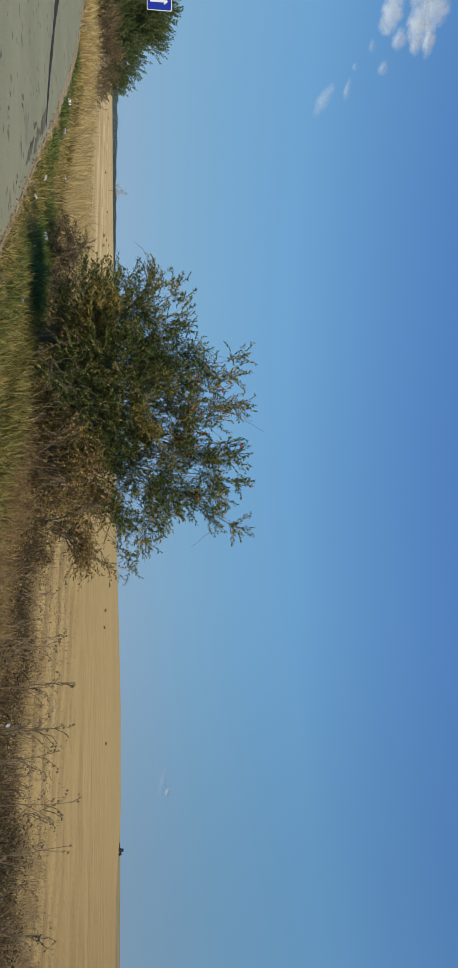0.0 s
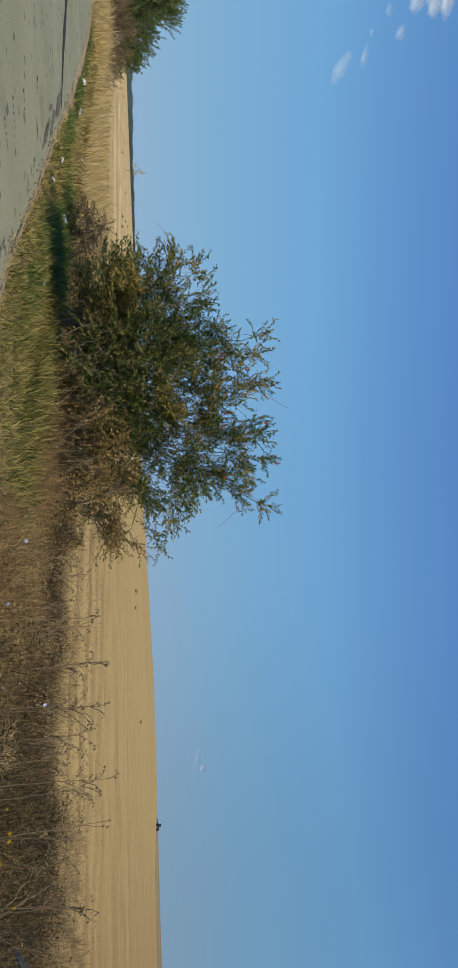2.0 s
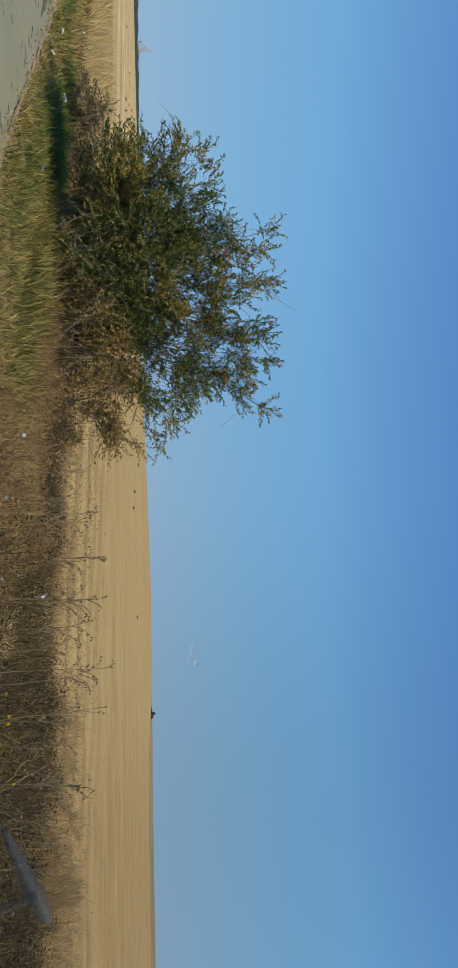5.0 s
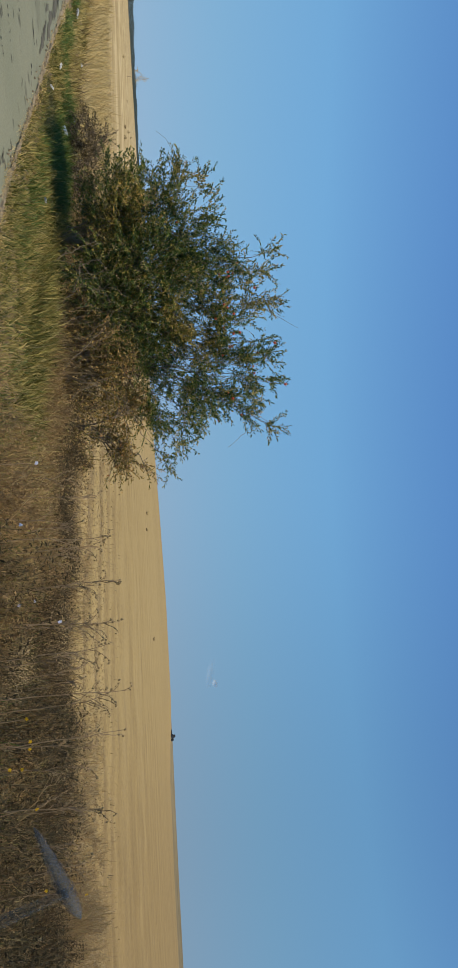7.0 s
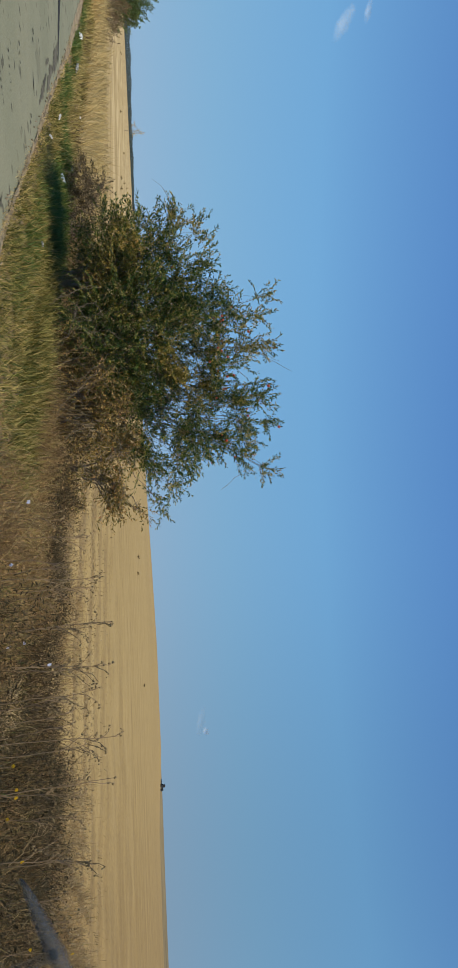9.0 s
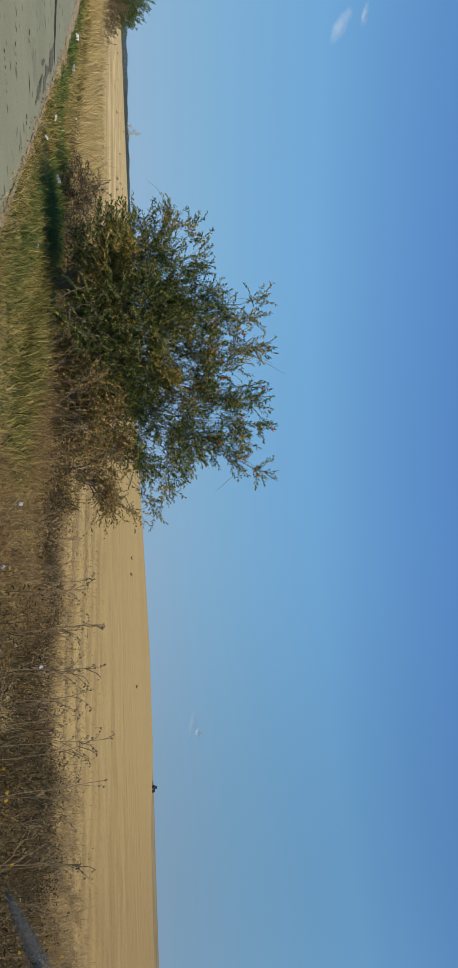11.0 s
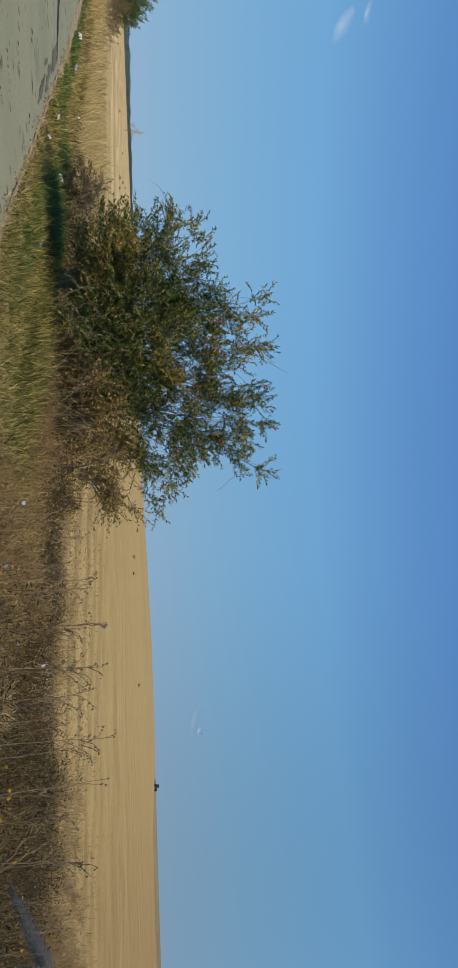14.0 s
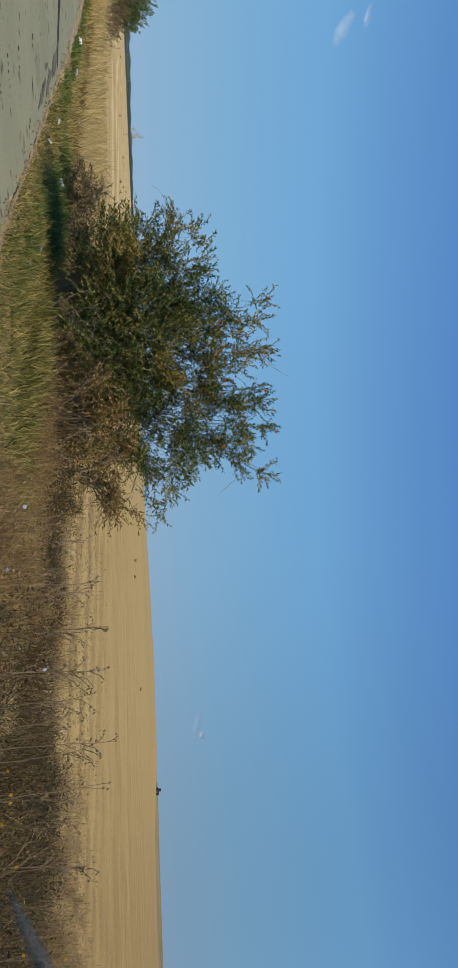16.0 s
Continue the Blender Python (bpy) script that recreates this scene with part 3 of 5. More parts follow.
def tangle(name, label, material, n, area, length, tilt, curl, width, near=7.0, power=1.3, patchy=0.4, k=1.5, segs=3, category="grass", lift=0.0, tuft=0.0):
    """Curved blades or twigs, in tufts, with heights that vary from patch to patch."""
    reseed(n % 9973)
    base, s, d = scatter(n, *area, near, power, patchy, k)
    if tuft:
        g = rng.integers(0, max(1, len(base) // 14), len(base))
        base = base[g] + np.concatenate([rng.normal(0, tuft, (len(base), 2)), np.zeros((len(base), 1))], 1)
        d = d[g]
    m = len(base)
    if tuft:
        grow = rng.uniform(0.55, 1.3, m)[g]
    else:
        grow = np.ones(m)
    L = grow * rng.uniform(*length, m) * (0.8 + 0.3 * lumps(base[:, 0], base[:, 1], 1.1) + 0.15 * lumps(base[:, 0] + 3, base[:, 1], 3.7))
    base[:, 2] += rng.uniform(0, 1, m) * lift - 0.02
    ob = ribbons_mesh(name, base, L, rng.uniform(*tilt, m), rng.uniform(*curl, m), rng.uniform(*width, m) * np.maximum(1, d / 10), material, None, segs)
    return tagged(ob, label, category, kind="stuff")


# the verge beside the car
tangle("verge_grass", "half-dry olive grass on the road verge", M_GRASS, 48000, (-1.2, 4.9, 0.06, 1.9), (0.06, 0.19), (0.0, 1.1), (0.2, 2.0), (0.005, 0.010), patchy=0.7, k=6.5, tuft=0.03)
# a dark layer added so the gaps between blades look shaded
tangle("verge_shade_thatch", "flattened thatch under the verge grass, coloured dark for shaded gaps", M_SHADE_WEED, 30000, (-1.2, 7.5, 0.03, 1.9), (0.03, 0.09), (0.9, 1.6), (0.0, 0.8), (0.004, 0.009), patchy=0.4, k=5.5, tuft=0.05)
tangle("dry_verge_grass", "golden dry blades all through the verge grass", M_GOLD, 10500, (-1.4, 4.9, 0.06, 1.9), (0.08, 0.23), (0.0, 1.0), (0.2, 1.8), (0.005, 0.010), patchy=0.6, k=4.1, tuft=0.035)
tangle("verge_grass", "taller half-dry grass in front of the tree", M_GRASS, 11000, (-1.0, 4.8, 1.35, 1.95), (0.12, 0.30), (0.0, 0.7), (0.2, 1.5), (0.006, 0.011), 8.0, 1.0, 0.5, 3.0, tuft=0.04)
tangle("dry_verge_grass", "golden grass fringe in front of the tree", M_GOLD, 6000, (-1.4, 4.2, 1.4, 2.05), (0.14, 0.32), (0.0, 0.7), (0.2, 1.4), (0.005, 0.010), 8.0, 1.0, 0.5, 3.0, tuft=0.04)
tangle("dry_verge_grass", "sparse dry grass along the crumbled road edge", M_STRAW, 52000, (-3.0, 12.0, -0.05, 0.24), (0.03, 0.11), (0.3, 1.4), (0.2, 1.4), (0.004, 0.008), 8.0, 1.0, 0.6, 3.7, tuft=0.035)
tangle("dry_verge_grass", "pale dry tufts among the verge grass", M_STRAW, 3500, (-3.0, 9.0, 0.1, 1.5), (0.04, 0.11), (0.2, 1.3), (0.2, 1.4), (0.004, 0.008), 8.0, 1.0, 0.8, 2.7, tuft=0.04)
for area, n in (((5.0, 8.6, 0.72, 1.28), 7000), ((7.8, 14.0, 0.22, 0.72), 7000), ((13.0, 27.0, 0.3, 0.7), 4500), ((1.0, 5.0, 0.5, 0.9), 1600)):
    tangle("fresh_grass", "fresh green grass in a band beside the road", M_GREEN, n, area, (0.08, 0.22), (0.0, 0.8), (0.2, 1.3), (0.006, 0.011), 12.0, 1.0, 0.9, 1.6, tuft=0.06)
tangle("fresh_grass", "green tufts among the half-dry grass", M_GREEN, 3200, (-2.0, 5.0, 0.3, 1.8), (0.08, 0.24), (0.0, 0.8), (0.2, 1.4), (0.004, 0.009), 8.0, 1.0, 0.9, 1.9, tuft=0.06)
tangle("fresh_grass", "dark green grass in the shade beside the tree", M_GREEN, 26000, (4.3, 8.6, 0.8, 2.6), (0.10, 0.26), (0.0, 0.8), (0.2, 1.3), (0.006, 0.011), 12.0, 1.0, 0.6, 1.3, tuft=0.06)
tangle("verge_grass", "half-dry grass between the road and the green strip", M_GRASS, 14000, (4.7, 9.0, 0.06, 0.85), (0.06, 0.19), (0.0, 1.1), (0.2, 2.0), (0.005, 0.010), 9.0, 1.0, 0.7, 6.5, tuft=0.03)
tangle("dry_verge_grass", "golden grass between the road and the green strip", M_GOLD, 6000, (4.7, 9.0, 0.06, 0.75), (0.07, 0.2), (0.0, 1.1), (0.2, 1.8), (0.005, 0.010), 9.0, 1.0, 0.7, 4.1, tuft=0.035)
tangle("verge_grass", "half-dry olive grass further along the verge", M_GRASS, 22000, (6.5, 60.0, 0.35, 1.9), (0.08, 0.24), (0.0, 0.8), (0.2, 1.4), (0.006, 0.010), 12.0, 1.0, 0.6, 1.2, tuft=0.07)
tangle("dry_verge_grass", "golden half-dry grass further along the verge", M_GOLD, 46000, (6.5, 60.0, 0.5, 2.4), (0.12, 0.32), (0.0, 0.8), (0.2, 1.4), (0.006, 0.010), 12.0, 1.0, 0.5, 1.2, tuft=0.08)
tangle("tall_straw", "tall golden dry grass standing beyond the verge", M_STRAW, 130000, (8.2, 75.0, 1.7, 4.6), (0.24, 0.72), (0.0, 0.5), (0.1, 1.2), (0.005, 0.009), 13.0, 0.9, 0.75, 1.4, tuft=0.10)
tangle("tall_straw", "tall golden dry grass at the roadside by the sign", M_STRAW, 22000, (24.0, 46.0, 0.2, 2.2), (0.35, 0.85), (0.0, 0.4), (0.1, 1.0), (0.006, 0.010), 24.0, 0.9, 0.6, 1.4, tuft=0.10)
tangle("brown_scrub", "low brown scrub along the field's edge", M_BRAMBLE, 34000, (9.0, 75.0, 3.4, 5.0), (0.20, 0.50), (0.0, 0.9), (0.1, 1.2), (0.006, 0.012), 13.0, 0.9, 0.9, 0.7, tuft=0.12)
tangle("brown_scrub", "dark tufts of dead grass in the straw", M_SCRUB, 15000, (9.0, 60.0, 1.0, 3.6), (0.15, 0.40), (0.0, 0.9), (0.1, 1.2), (0.006, 0.011), 13.0, 0.9, 0.95, 0.55, tuft=0.10)
# rough ground with dead weeds: low mounds of withered leaves and twigs, with bare soil between
def mound(x, y):
    bare = 1.3 * np.exp(-((x - 1.45) / 0.42) ** 2 - ((y - 5.3) / 0.9) ** 2) + 0.8 * np.exp(-((x - 0.5) / 0.3) ** 2 - ((y - 7.6) / 0.5) ** 2)
    bare = bare + 3.0 * np.exp(-((x + 2.55) / 0.27) ** 2 - ((y - 9.8) / 0.8) ** 2)      # the hollow under the tree
    return np.clip(0.34 + 0.55 * lumps(x, y, 3.3) + 0.5 * lumps(x + 4, y - 2, 8.1) + 0.25 * lumps(x - 1, y + 5, 1.2) - bare, 0, 1)


def mat_of_weeds(label, n_leaf, n_twig, area, rise, leaf_mat, twig_mat, size=(0.012, 0.042), full=0.0):
    reseed(n_leaf % 9973 + n_twig)
    base, s, d = scatter(n_leaf, *area, 6.0, 1.2)
    h = np.maximum(mound(base[:, 0], base[:, 1]), full)
    keep = rng.random(len(base)) < h + 0.06
    base, h = base[keep], h[keep]
    m = len(base)
    base[:, 2] += np.sqrt(rng.random(m)) * rise * (0.12 + h)
    L = rng.uniform(*size, m) * 1.45
    tagged(leaves_mesh("withered_leaf_mat", base, rng.normal(size=(m, 3)) * np.array([1, 1, 0.7]), L, L * rng.uniform(0.14, 0.36, m), leaf_mat), label, "weeds", kind="stuff")
    base, s, d = scatter(n_twig, *area, 6.0, 1.2)
    h = np.maximum(mound(base[:, 0], base[:, 1]), full)
    keep = rng.random(len(base)) < h + 0.12
    base, h = base[keep], h[keep]
    m = len(base)
    base[:, 2] += rng.random(m) * rise * 0.8 * (0.1 + h)
    tagged(ribbons_mesh("twig_tangle", base, rng.uniform(0.04, 0.22, m), rng.uniform(0.1, 1.7, m), rng.uniform(-1.2, 1.2, m), rng.uniform(0.0025, 0.005, m), twig_mat, None, 3),
           "thin dry twigs in the " + label.split(" ", 1)[1], "twigs", kind="stuff")


RIGHT = (-9.5, -0.6, 0.1, 3.1)
BACK = (-1.2, 2.4, 1.9, 3.6)
mat_of_weeds("withered golden brown weeds on rough ground", 42000, 30000, (-3.0, -0.8, 0.1, 2.5), 0.40, M_WEED, M_WEED, (0.008, 0.028))
mat_of_weeds("withered brown weeds on rough ground", 40000, 30000, (-9.5, -2.4, 0.1, 2.5), 0.42, M_SCRUB, M_WEED, (0.008, 0.028))
mat_of_weeds("withered brown weeds beside the shrub", 36000, 30000, BACK, 0.36, M_WEED, M_WEED, (0.009, 0.03))
# the dark band mixes dead scrub with shadow painted into its colour
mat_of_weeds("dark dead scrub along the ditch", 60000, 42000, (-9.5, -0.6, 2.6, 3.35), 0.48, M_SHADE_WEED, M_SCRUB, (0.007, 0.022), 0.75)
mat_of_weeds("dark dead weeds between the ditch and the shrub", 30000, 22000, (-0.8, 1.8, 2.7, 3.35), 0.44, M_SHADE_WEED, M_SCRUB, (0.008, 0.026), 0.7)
# the dimness near the car is painted into this mat's colour
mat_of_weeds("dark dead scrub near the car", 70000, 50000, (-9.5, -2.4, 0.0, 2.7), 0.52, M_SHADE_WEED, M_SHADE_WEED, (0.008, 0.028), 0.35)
# the deep shade below the crown is painted into these leaves
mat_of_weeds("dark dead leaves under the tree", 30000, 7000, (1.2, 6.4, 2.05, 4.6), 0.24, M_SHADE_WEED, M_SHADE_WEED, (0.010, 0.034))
mat_of_weeds("dry brown weeds beside the tree", 20000, 24000, (5.4, 7.9, 1.9, 3.8), 0.50, M_SCRUB, M_WEED, (0.012, 0.036), 0.6)
mat_of_weeds("low dry weeds at the edge of the stubble", 20000, 44000, (-12.0, 3.0, 3.4, 5.6), 0.18, M_STUBBLE, M_WEED, (0.006, 0.02))
mat_of_weeds("dry pale weeds growing over the stubble", 40000, 52000, (-10.0, -1.4, 3.6, 7.4), 0.16, M_STUBBLE, M_STUBBLE, (0.008, 0.026), 0.1)
mat_of_weeds("dry twiggy weeds along the first stubble rows", 16000, 18000, (-7.5, -0.6, 4.4, 7.6), 0.24, M_STUBBLE, M_WEED, (0.008, 0.026))
mat_of_weeds("brown dry weeds at the end of the ditch", 9000, 9000, (-12.0, -3.4, 3.6, 7.5), 0.14, M_STUBBLE, M_WEED, (0.008, 0.024))
mat_of_weeds("brown bristly weeds spreading into the stubble", 26000, 34000, (-5.6, -1.4, 3.3, 5.0), 0.32, M_SCRUB, M_WEED, (0.008, 0.026), 0.25)
tangle("dry_bents", "short golden dry grass in a patch among the weeds", M_STRAW, 8000, (-1.2, 0.0, 2.1, 2.75), (0.16, 0.38), (0.1, 0.9), (0.1, 1.2), (0.004, 0.007), 9.0, 1.0, 0.6, 2.4, 3, "weeds", 0.0, 0.05)
def straw_heap(x, y, r, n, material):
    """Bleached grass lying in a low heap."""
    reseed(int(x * 900 + y * 70))
    a, q = rng.uniform(0, 2 * np.pi, n), np.sqrt(rng.random(n)) * r
    px, py = x + q * np.cos(a) * 1.5, y + q * np.sin(a)
    base = np.stack([px, py, land(px, py) + 0.20 * (1 - (q / r) ** 2) * rng.random(n) + 0.03], 1)
    ob = ribbons_mesh("straw_heap", base, rng.uniform(0.06, 0.2, n), rng.uniform(0.6, 1.6, n), rng.uniform(0.0, 1.1, n), rng.uniform(0.004, 0.009, n), material, None, 3)
    tagged(ob, "bleached dry grass lying in a heap among the weeds", "straw", kind="stuff")


for x, y, r, n, mat in ((1.28, 4.98, 0.15, 420, M_STUBBLE), (1.51, 5.42, 0.12, 420, M_STRAW), (1.38, 4.68, 0.13, 360, M_STUBBLE), (0.57, 6.55, 0.32, 900, M_GOLD), (0.66, 6.2, 0.25, 500, M_GOLD),
                        (0.86, 4.5, 0.18, 300, M_STUBBLE), (0.98, 5.86, 0.2, 400, M_WEED), (2.0, 4.9, 0.16, 250, M_WEED), (0.3, 5.9, 0.2, 300, M_GOLD)):
    straw_heap(x, y, r, n, mat)
tangle("green_weeds", "a few green shoots among the dry weeds", M_GREEN, 5000, RIGHT, (0.08, 0.25), (0.0, 1.0), (0.0, 1.4), (0.004, 0.008), 6.0, 1.2, 0.95, 1.7, 3, "weeds", 0.1, 0.07)
tangle("dry_bents", "scattered dry grass bents over the weeds", M_STRAW, 1500, (-6.0, 0.5, 0.2, 3.0), (0.15, 0.5), (0.0, 1.45), (-0.6, 1.2), (0.003, 0.006), 6.0, 1.2, 0.3, 2.0, 4, "weeds")
# the field
def straw_litter(n):
    """Cut straw lying about on the field's near edge."""
    base, s, d = scatter(n, -22.0, 40.0, 3.3, 9.0, 8.0, 1.6, 0.6, 3.3)
    m = len(base)
    base[:, 2] += rng.uniform(0.003, 0.025, m)
    way = rng.normal(size=(m, 3)) * np.array([1, 1, 0.28])
    w = np.maximum(1, d / 9)
    ob = leaves_mesh("straw_litter", base, way, rng.uniform(0.02, 0.07, m) * w, rng.uniform(0.004, 0.008, m) * w, M_STUBBLE)
    tagged(ob, "cut pale straw lying on the stubble", "straw", kind="stuff")


straw_litter(110000)


def rows_of_stubble(n):
    """Stubble that stands on the ridges and leaves the furrows bare."""
    reseed(77)
    base, s, d = scatter(n, -24.0, 60.0, 3.4, 16.0, 9.0, 1.3, 0.4, 3.1)
    crest = np.sin((s - 6.85) * 3.93 + 0.6 * lumps(base[:, 0], base[:, 1], 0.45)) + 0.5 * lumps(base[:, 0], base[:, 1], 4.3)
    keep = (rng.random(len(s)) < np.clip(0.5 + 0.6 * crest, 0.04, 1)) & (rng.random(len(s)) < 1 - smooth(7.0, 14.0, s))
    base, d = base[keep], d[keep]
    m = len(base)
    base[:, 2] -= 0.01
    ob = ribbons_mesh("field_stubble", base, rng.uniform(0.03, 0.12, m), rng.uniform(0.0, 1.5, m), rng.uniform(0.0, 0.9, m), rng.uniform(0.004, 0.009, m) * np.maximum(1, d / 11), M_STUBBLE, None, 2)
    tagged(ob, "short pale stubble in rows at the field's near edge", "stubble", kind="stuff")


rows_of_stubble(210000)


# ---- trees and bushes ----
def curve_points(a, b, sag, n=6, wob=0.05):
    t = np.linspace(0, 1, n)[:, None]
    a, b = np.asarray(a, float), np.asarray(b, float)
    p = a + (b - a) * t
    p[:, 2] += sag * np.sin(np.pi * t[:, 0])
    p[1:-1] += rng.normal(0, wob, (n - 2, 3))
    return p


def crown_twigs(clusters, limbs, foot, wood, per_m2, length, leaf_gap, reach, thick=0.004, up=0.35, spread=0.17, sag=0.18):
    """Limbs to each cluster, twigs in it, and the places and ways of the leaves on them."""
    lb, lw, tips = [], [], []
    heart = np.mean(foot, 0) + np.array([0, 0, 0.8])
    for cx, cy, cz, rx, ry, rz, fill in clusters:
        c, r = np.array([cx, cy, cz]), np.array([rx, ry, rz])
        f = foot[int(np.argmin([abs(q[0] - cx) + 0.3 * rng.random() for q in foot]))]
        limb = curve_points(f, c, 0.12 * np.linalg.norm(c - f), 7, 0.05)
        rad = np.linspace(0.022, 0.006, 7) * limbs
        wood.tube(limb, rad, 6)
        out = (c - heart) / (np.linalg.norm(c - heart) + 1e-6)
        n = int(per_m2 * (rx * rz + ry * rz + rx * ry) * 3 * fill)
        knots = []
        for _ in range(max(5, n // 8)):
            v = rng.normal(size=3)
            knots.append(v / np.linalg.norm(v) * rng.uniform(0.35, 0.95))
        for _ in range(n):
            v = knots[rng.integers(len(knots))] + rng.normal(0, spread, 3)
            start = c + v * r
            v = v / (np.linalg.norm(v) + 1e-6)
            way = v * 0.55 + out * 0.4 + np.array([0, 0, up]) + rng.normal(0, 0.35, 3)
            way /= np.linalg.norm(way)
            L = rng.uniform(*length)
            t = np.linspace(0, 1, 4)[:, None]
            pts = start + way * L * (t - 0.3) + np.array([0, 0, -sag * L]) * t ** 2 + rng.normal(0, 0.012, (4, 3))
            if pts[:, 2].min() < 0.02:
                continue
            if rng.random() < reach:
                k = rng.integers(3, 7)
                wood.tube(curve_points(limb[k], pts[0], 0.02, 4, 0.03), [0.006 * limbs, 0.005 * limbs, 0.004 * limbs, thick], 4)
            wood.tube(pts, [thick, thick * 0.8, thick * 0.6, thick * 0.35], 3)
            m = max(3, int(L / leaf_gap))
            q = (np.arange(m) + rng.random(m) * 0.7) / m
            pos = np.stack([np.interp(q, t[:, 0], pts[:, i]) for i in range(3)], 1)
            side = rng.normal(size=(m, 3))
            lb.append(pos)
            lw.append(way * 0.9 + side * 0.55 + np.array([0, 0, -0.15]))
            tips.append(pts[-1])
    return np.concatenate(lb), np.concatenate(lw), np.array(tips)


def build_fruit_tree():
    reseed(11)
    tree = empty("fruit_tree", (-1.75, 10.0, 0.0), "bushy wild fruit tree with narrow green leaves and red fruit", "tree")
    wood = Soup()
    foot = [np.array((x, y, -0.05)) for x, y in ((-2.6, 10.1), (-2.2, 9.9), (-1.8, 10.0), (-1.4, 10.1), (-1.15, 9.9))]
    C = []
    # the dense body, each clump with its twin further back
    for x, z, rx, rz, fill in ((-3.15, 0.86, 0.26, 0.24, 0.85), (-2.80, 0.84, 0.34, 0.24, 0.95), (-2.92, 1.12, 0.32, 0.28, 1.0), (-2.10, 0.66, 0.36, 0.26, 0.9), (-1.67, 0.56, 0.34, 0.28, 0.9),
                               (-2.26, 1.02, 0.40, 0.32, 1.1), (-1.65, 1.0, 0.40, 0.32, 1.1), (-2.48, 1.42, 0.34, 0.27, 0.75), (-1.95, 1.46, 0.40, 0.30, 1.1), (-1.42, 1.42, 0.32, 0.26, 1.0)):
        C.append((x, 9.65, z, rx, 0.5, rz, fill))
        C.append((x * 0.97, 10.4, z, rx, 0.5, rz, fill * 0.6))
    # the thinner shoulder above it
    for x, z, rx, rz, fill in ((-2.15, 1.80, 0.28, 0.18, 0.9), (-1.65, 1.84, 0.32, 0.22, 1.0), (-1.14, 1.82, 0.27, 0.22, 0.75), (-0.76, 1.78, 0.24, 0.22, 0.65), (-0.48, 1.90, 0.2, 0.16, 0.8),
                               (-0.95, 1.38, 0.2, 0.2, 0.2), (-0.28, 1.17, 0.28, 0.18, 0.85), (-0.28, 1.58, 0.2, 0.18, 0.8)):
        C.append((x, 9.75, z, rx, 0.45, rz, fill))
    # low branches that hang to the grass, and the thin middle over the bare shoots
    for x, z, rx, rz, fill in ((-3.0, 0.55, 0.22, 0.16, 0.45), (-1.95, 0.32, 0.25, 0.16, 0.9), (-1.55, 0.30, 0.25, 0.16, 0.9), (-1.25, 0.62, 0.25, 0.28, 1.0), (-0.92, 0.68, 0.24, 0.25, 0.55), (-1.0, 1.05, 0.22, 0.22, 0.75), (-0.75, 1.4, 0.2, 0.18, 0.4), (-0.58, 1.15, 0.2, 0.16, 0.32),
                               (-1.2, 1.15, 0.25, 0.22, 0.75), (-2.95, 1.36, 0.2, 0.16, 0.45), (-2.6, 1.62, 0.2, 0.16, 0.5), (-0.62, 1.58, 0.24, 0.2, 0.55), (-0.9, 2.32, 0.2, 0.12, 0.6), (-1.38, 2.0, 0.25, 0.16, 0.6), (-2.08, 2.0, 0.2, 0.13, 0.65)):
        C.append((x, 9.8, z, rx, 0.45, rz, fill))
    for x in (-2.9, -2.5, -2.1, -1.7):          # the dark low back of the bush
        C.append((x, 10.5, 0.42, 0.3, 0.35, 0.3, 0.9))
    # airy sprays round the outline
    for x, z, rx, rz, fill in ((-3.30, 1.27, 0.14, 0.13, 0.5), (-3.34, 1.62, 0.15, 0.12, 0.75), (-3.06, 1.60, 0.20, 0.15, 0.7), (-3.16, 1.86, 0.13, 0.08, 0.7), (-2.87, 1.95, 0.17, 0.10, 0.85),
                               (-2.56, 1.80, 0.16, 0.12, 0.6), (-2.46, 2.12, 0.14, 0.09, 0.7), (-2.22, 2.25, 0.14, 0.09, 0.7), (-2.02, 2.34, 0.16, 0.11, 0.65), (-2.10, 2.63, 0.10, 0.08, 0.8)):
        C.append((x, 9.7, z, rx, 0.2, rz, fill))
    for x, z, rx, rz, fill in ((-2.33, 2.69, 0.06, 0.06, 0.9), (-1.66, 2.44, 0.19, 0.13, 0.65), (-1.72, 2.68, 0.09, 0.08, 0.8), (-1.45, 2.16, 0.22, 0.15, 0.75), (-1.82, 2.12, 0.2, 0.12, 0.7),
                               (-1.2, 2.46, 0.09, 0.08, 0.4), (-0.97, 2.63, 0.13, 0.10, 0.75), (-0.70, 2.38, 0.2, 0.13, 0.8), (-0.66, 2.66, 0.10, 0.08, 0.75)):
        C.append((x, 9.7, z, rx, 0.2, rz, fill))
    for x, z, rx, rz, fill in ((-0.30, 2.34, 0.15, 0.10, 0.8), (-0.12, 2.63, 0.10, 0.07, 0.8), (-1.00, 2.10, 0.22, 0.16, 0.6), (-0.52, 2.10, 0.2, 0.15, 0.75), (-0.38, 2.0, 0.09, 0.06, 0.6),
                               (0.04, 1.44, 0.13, 0.13, 0.6), (0.24, 1.24, 0.14, 0.10, 0.6)):
        C.append((x, 9.7, z, rx, 0.2, rz, fill))
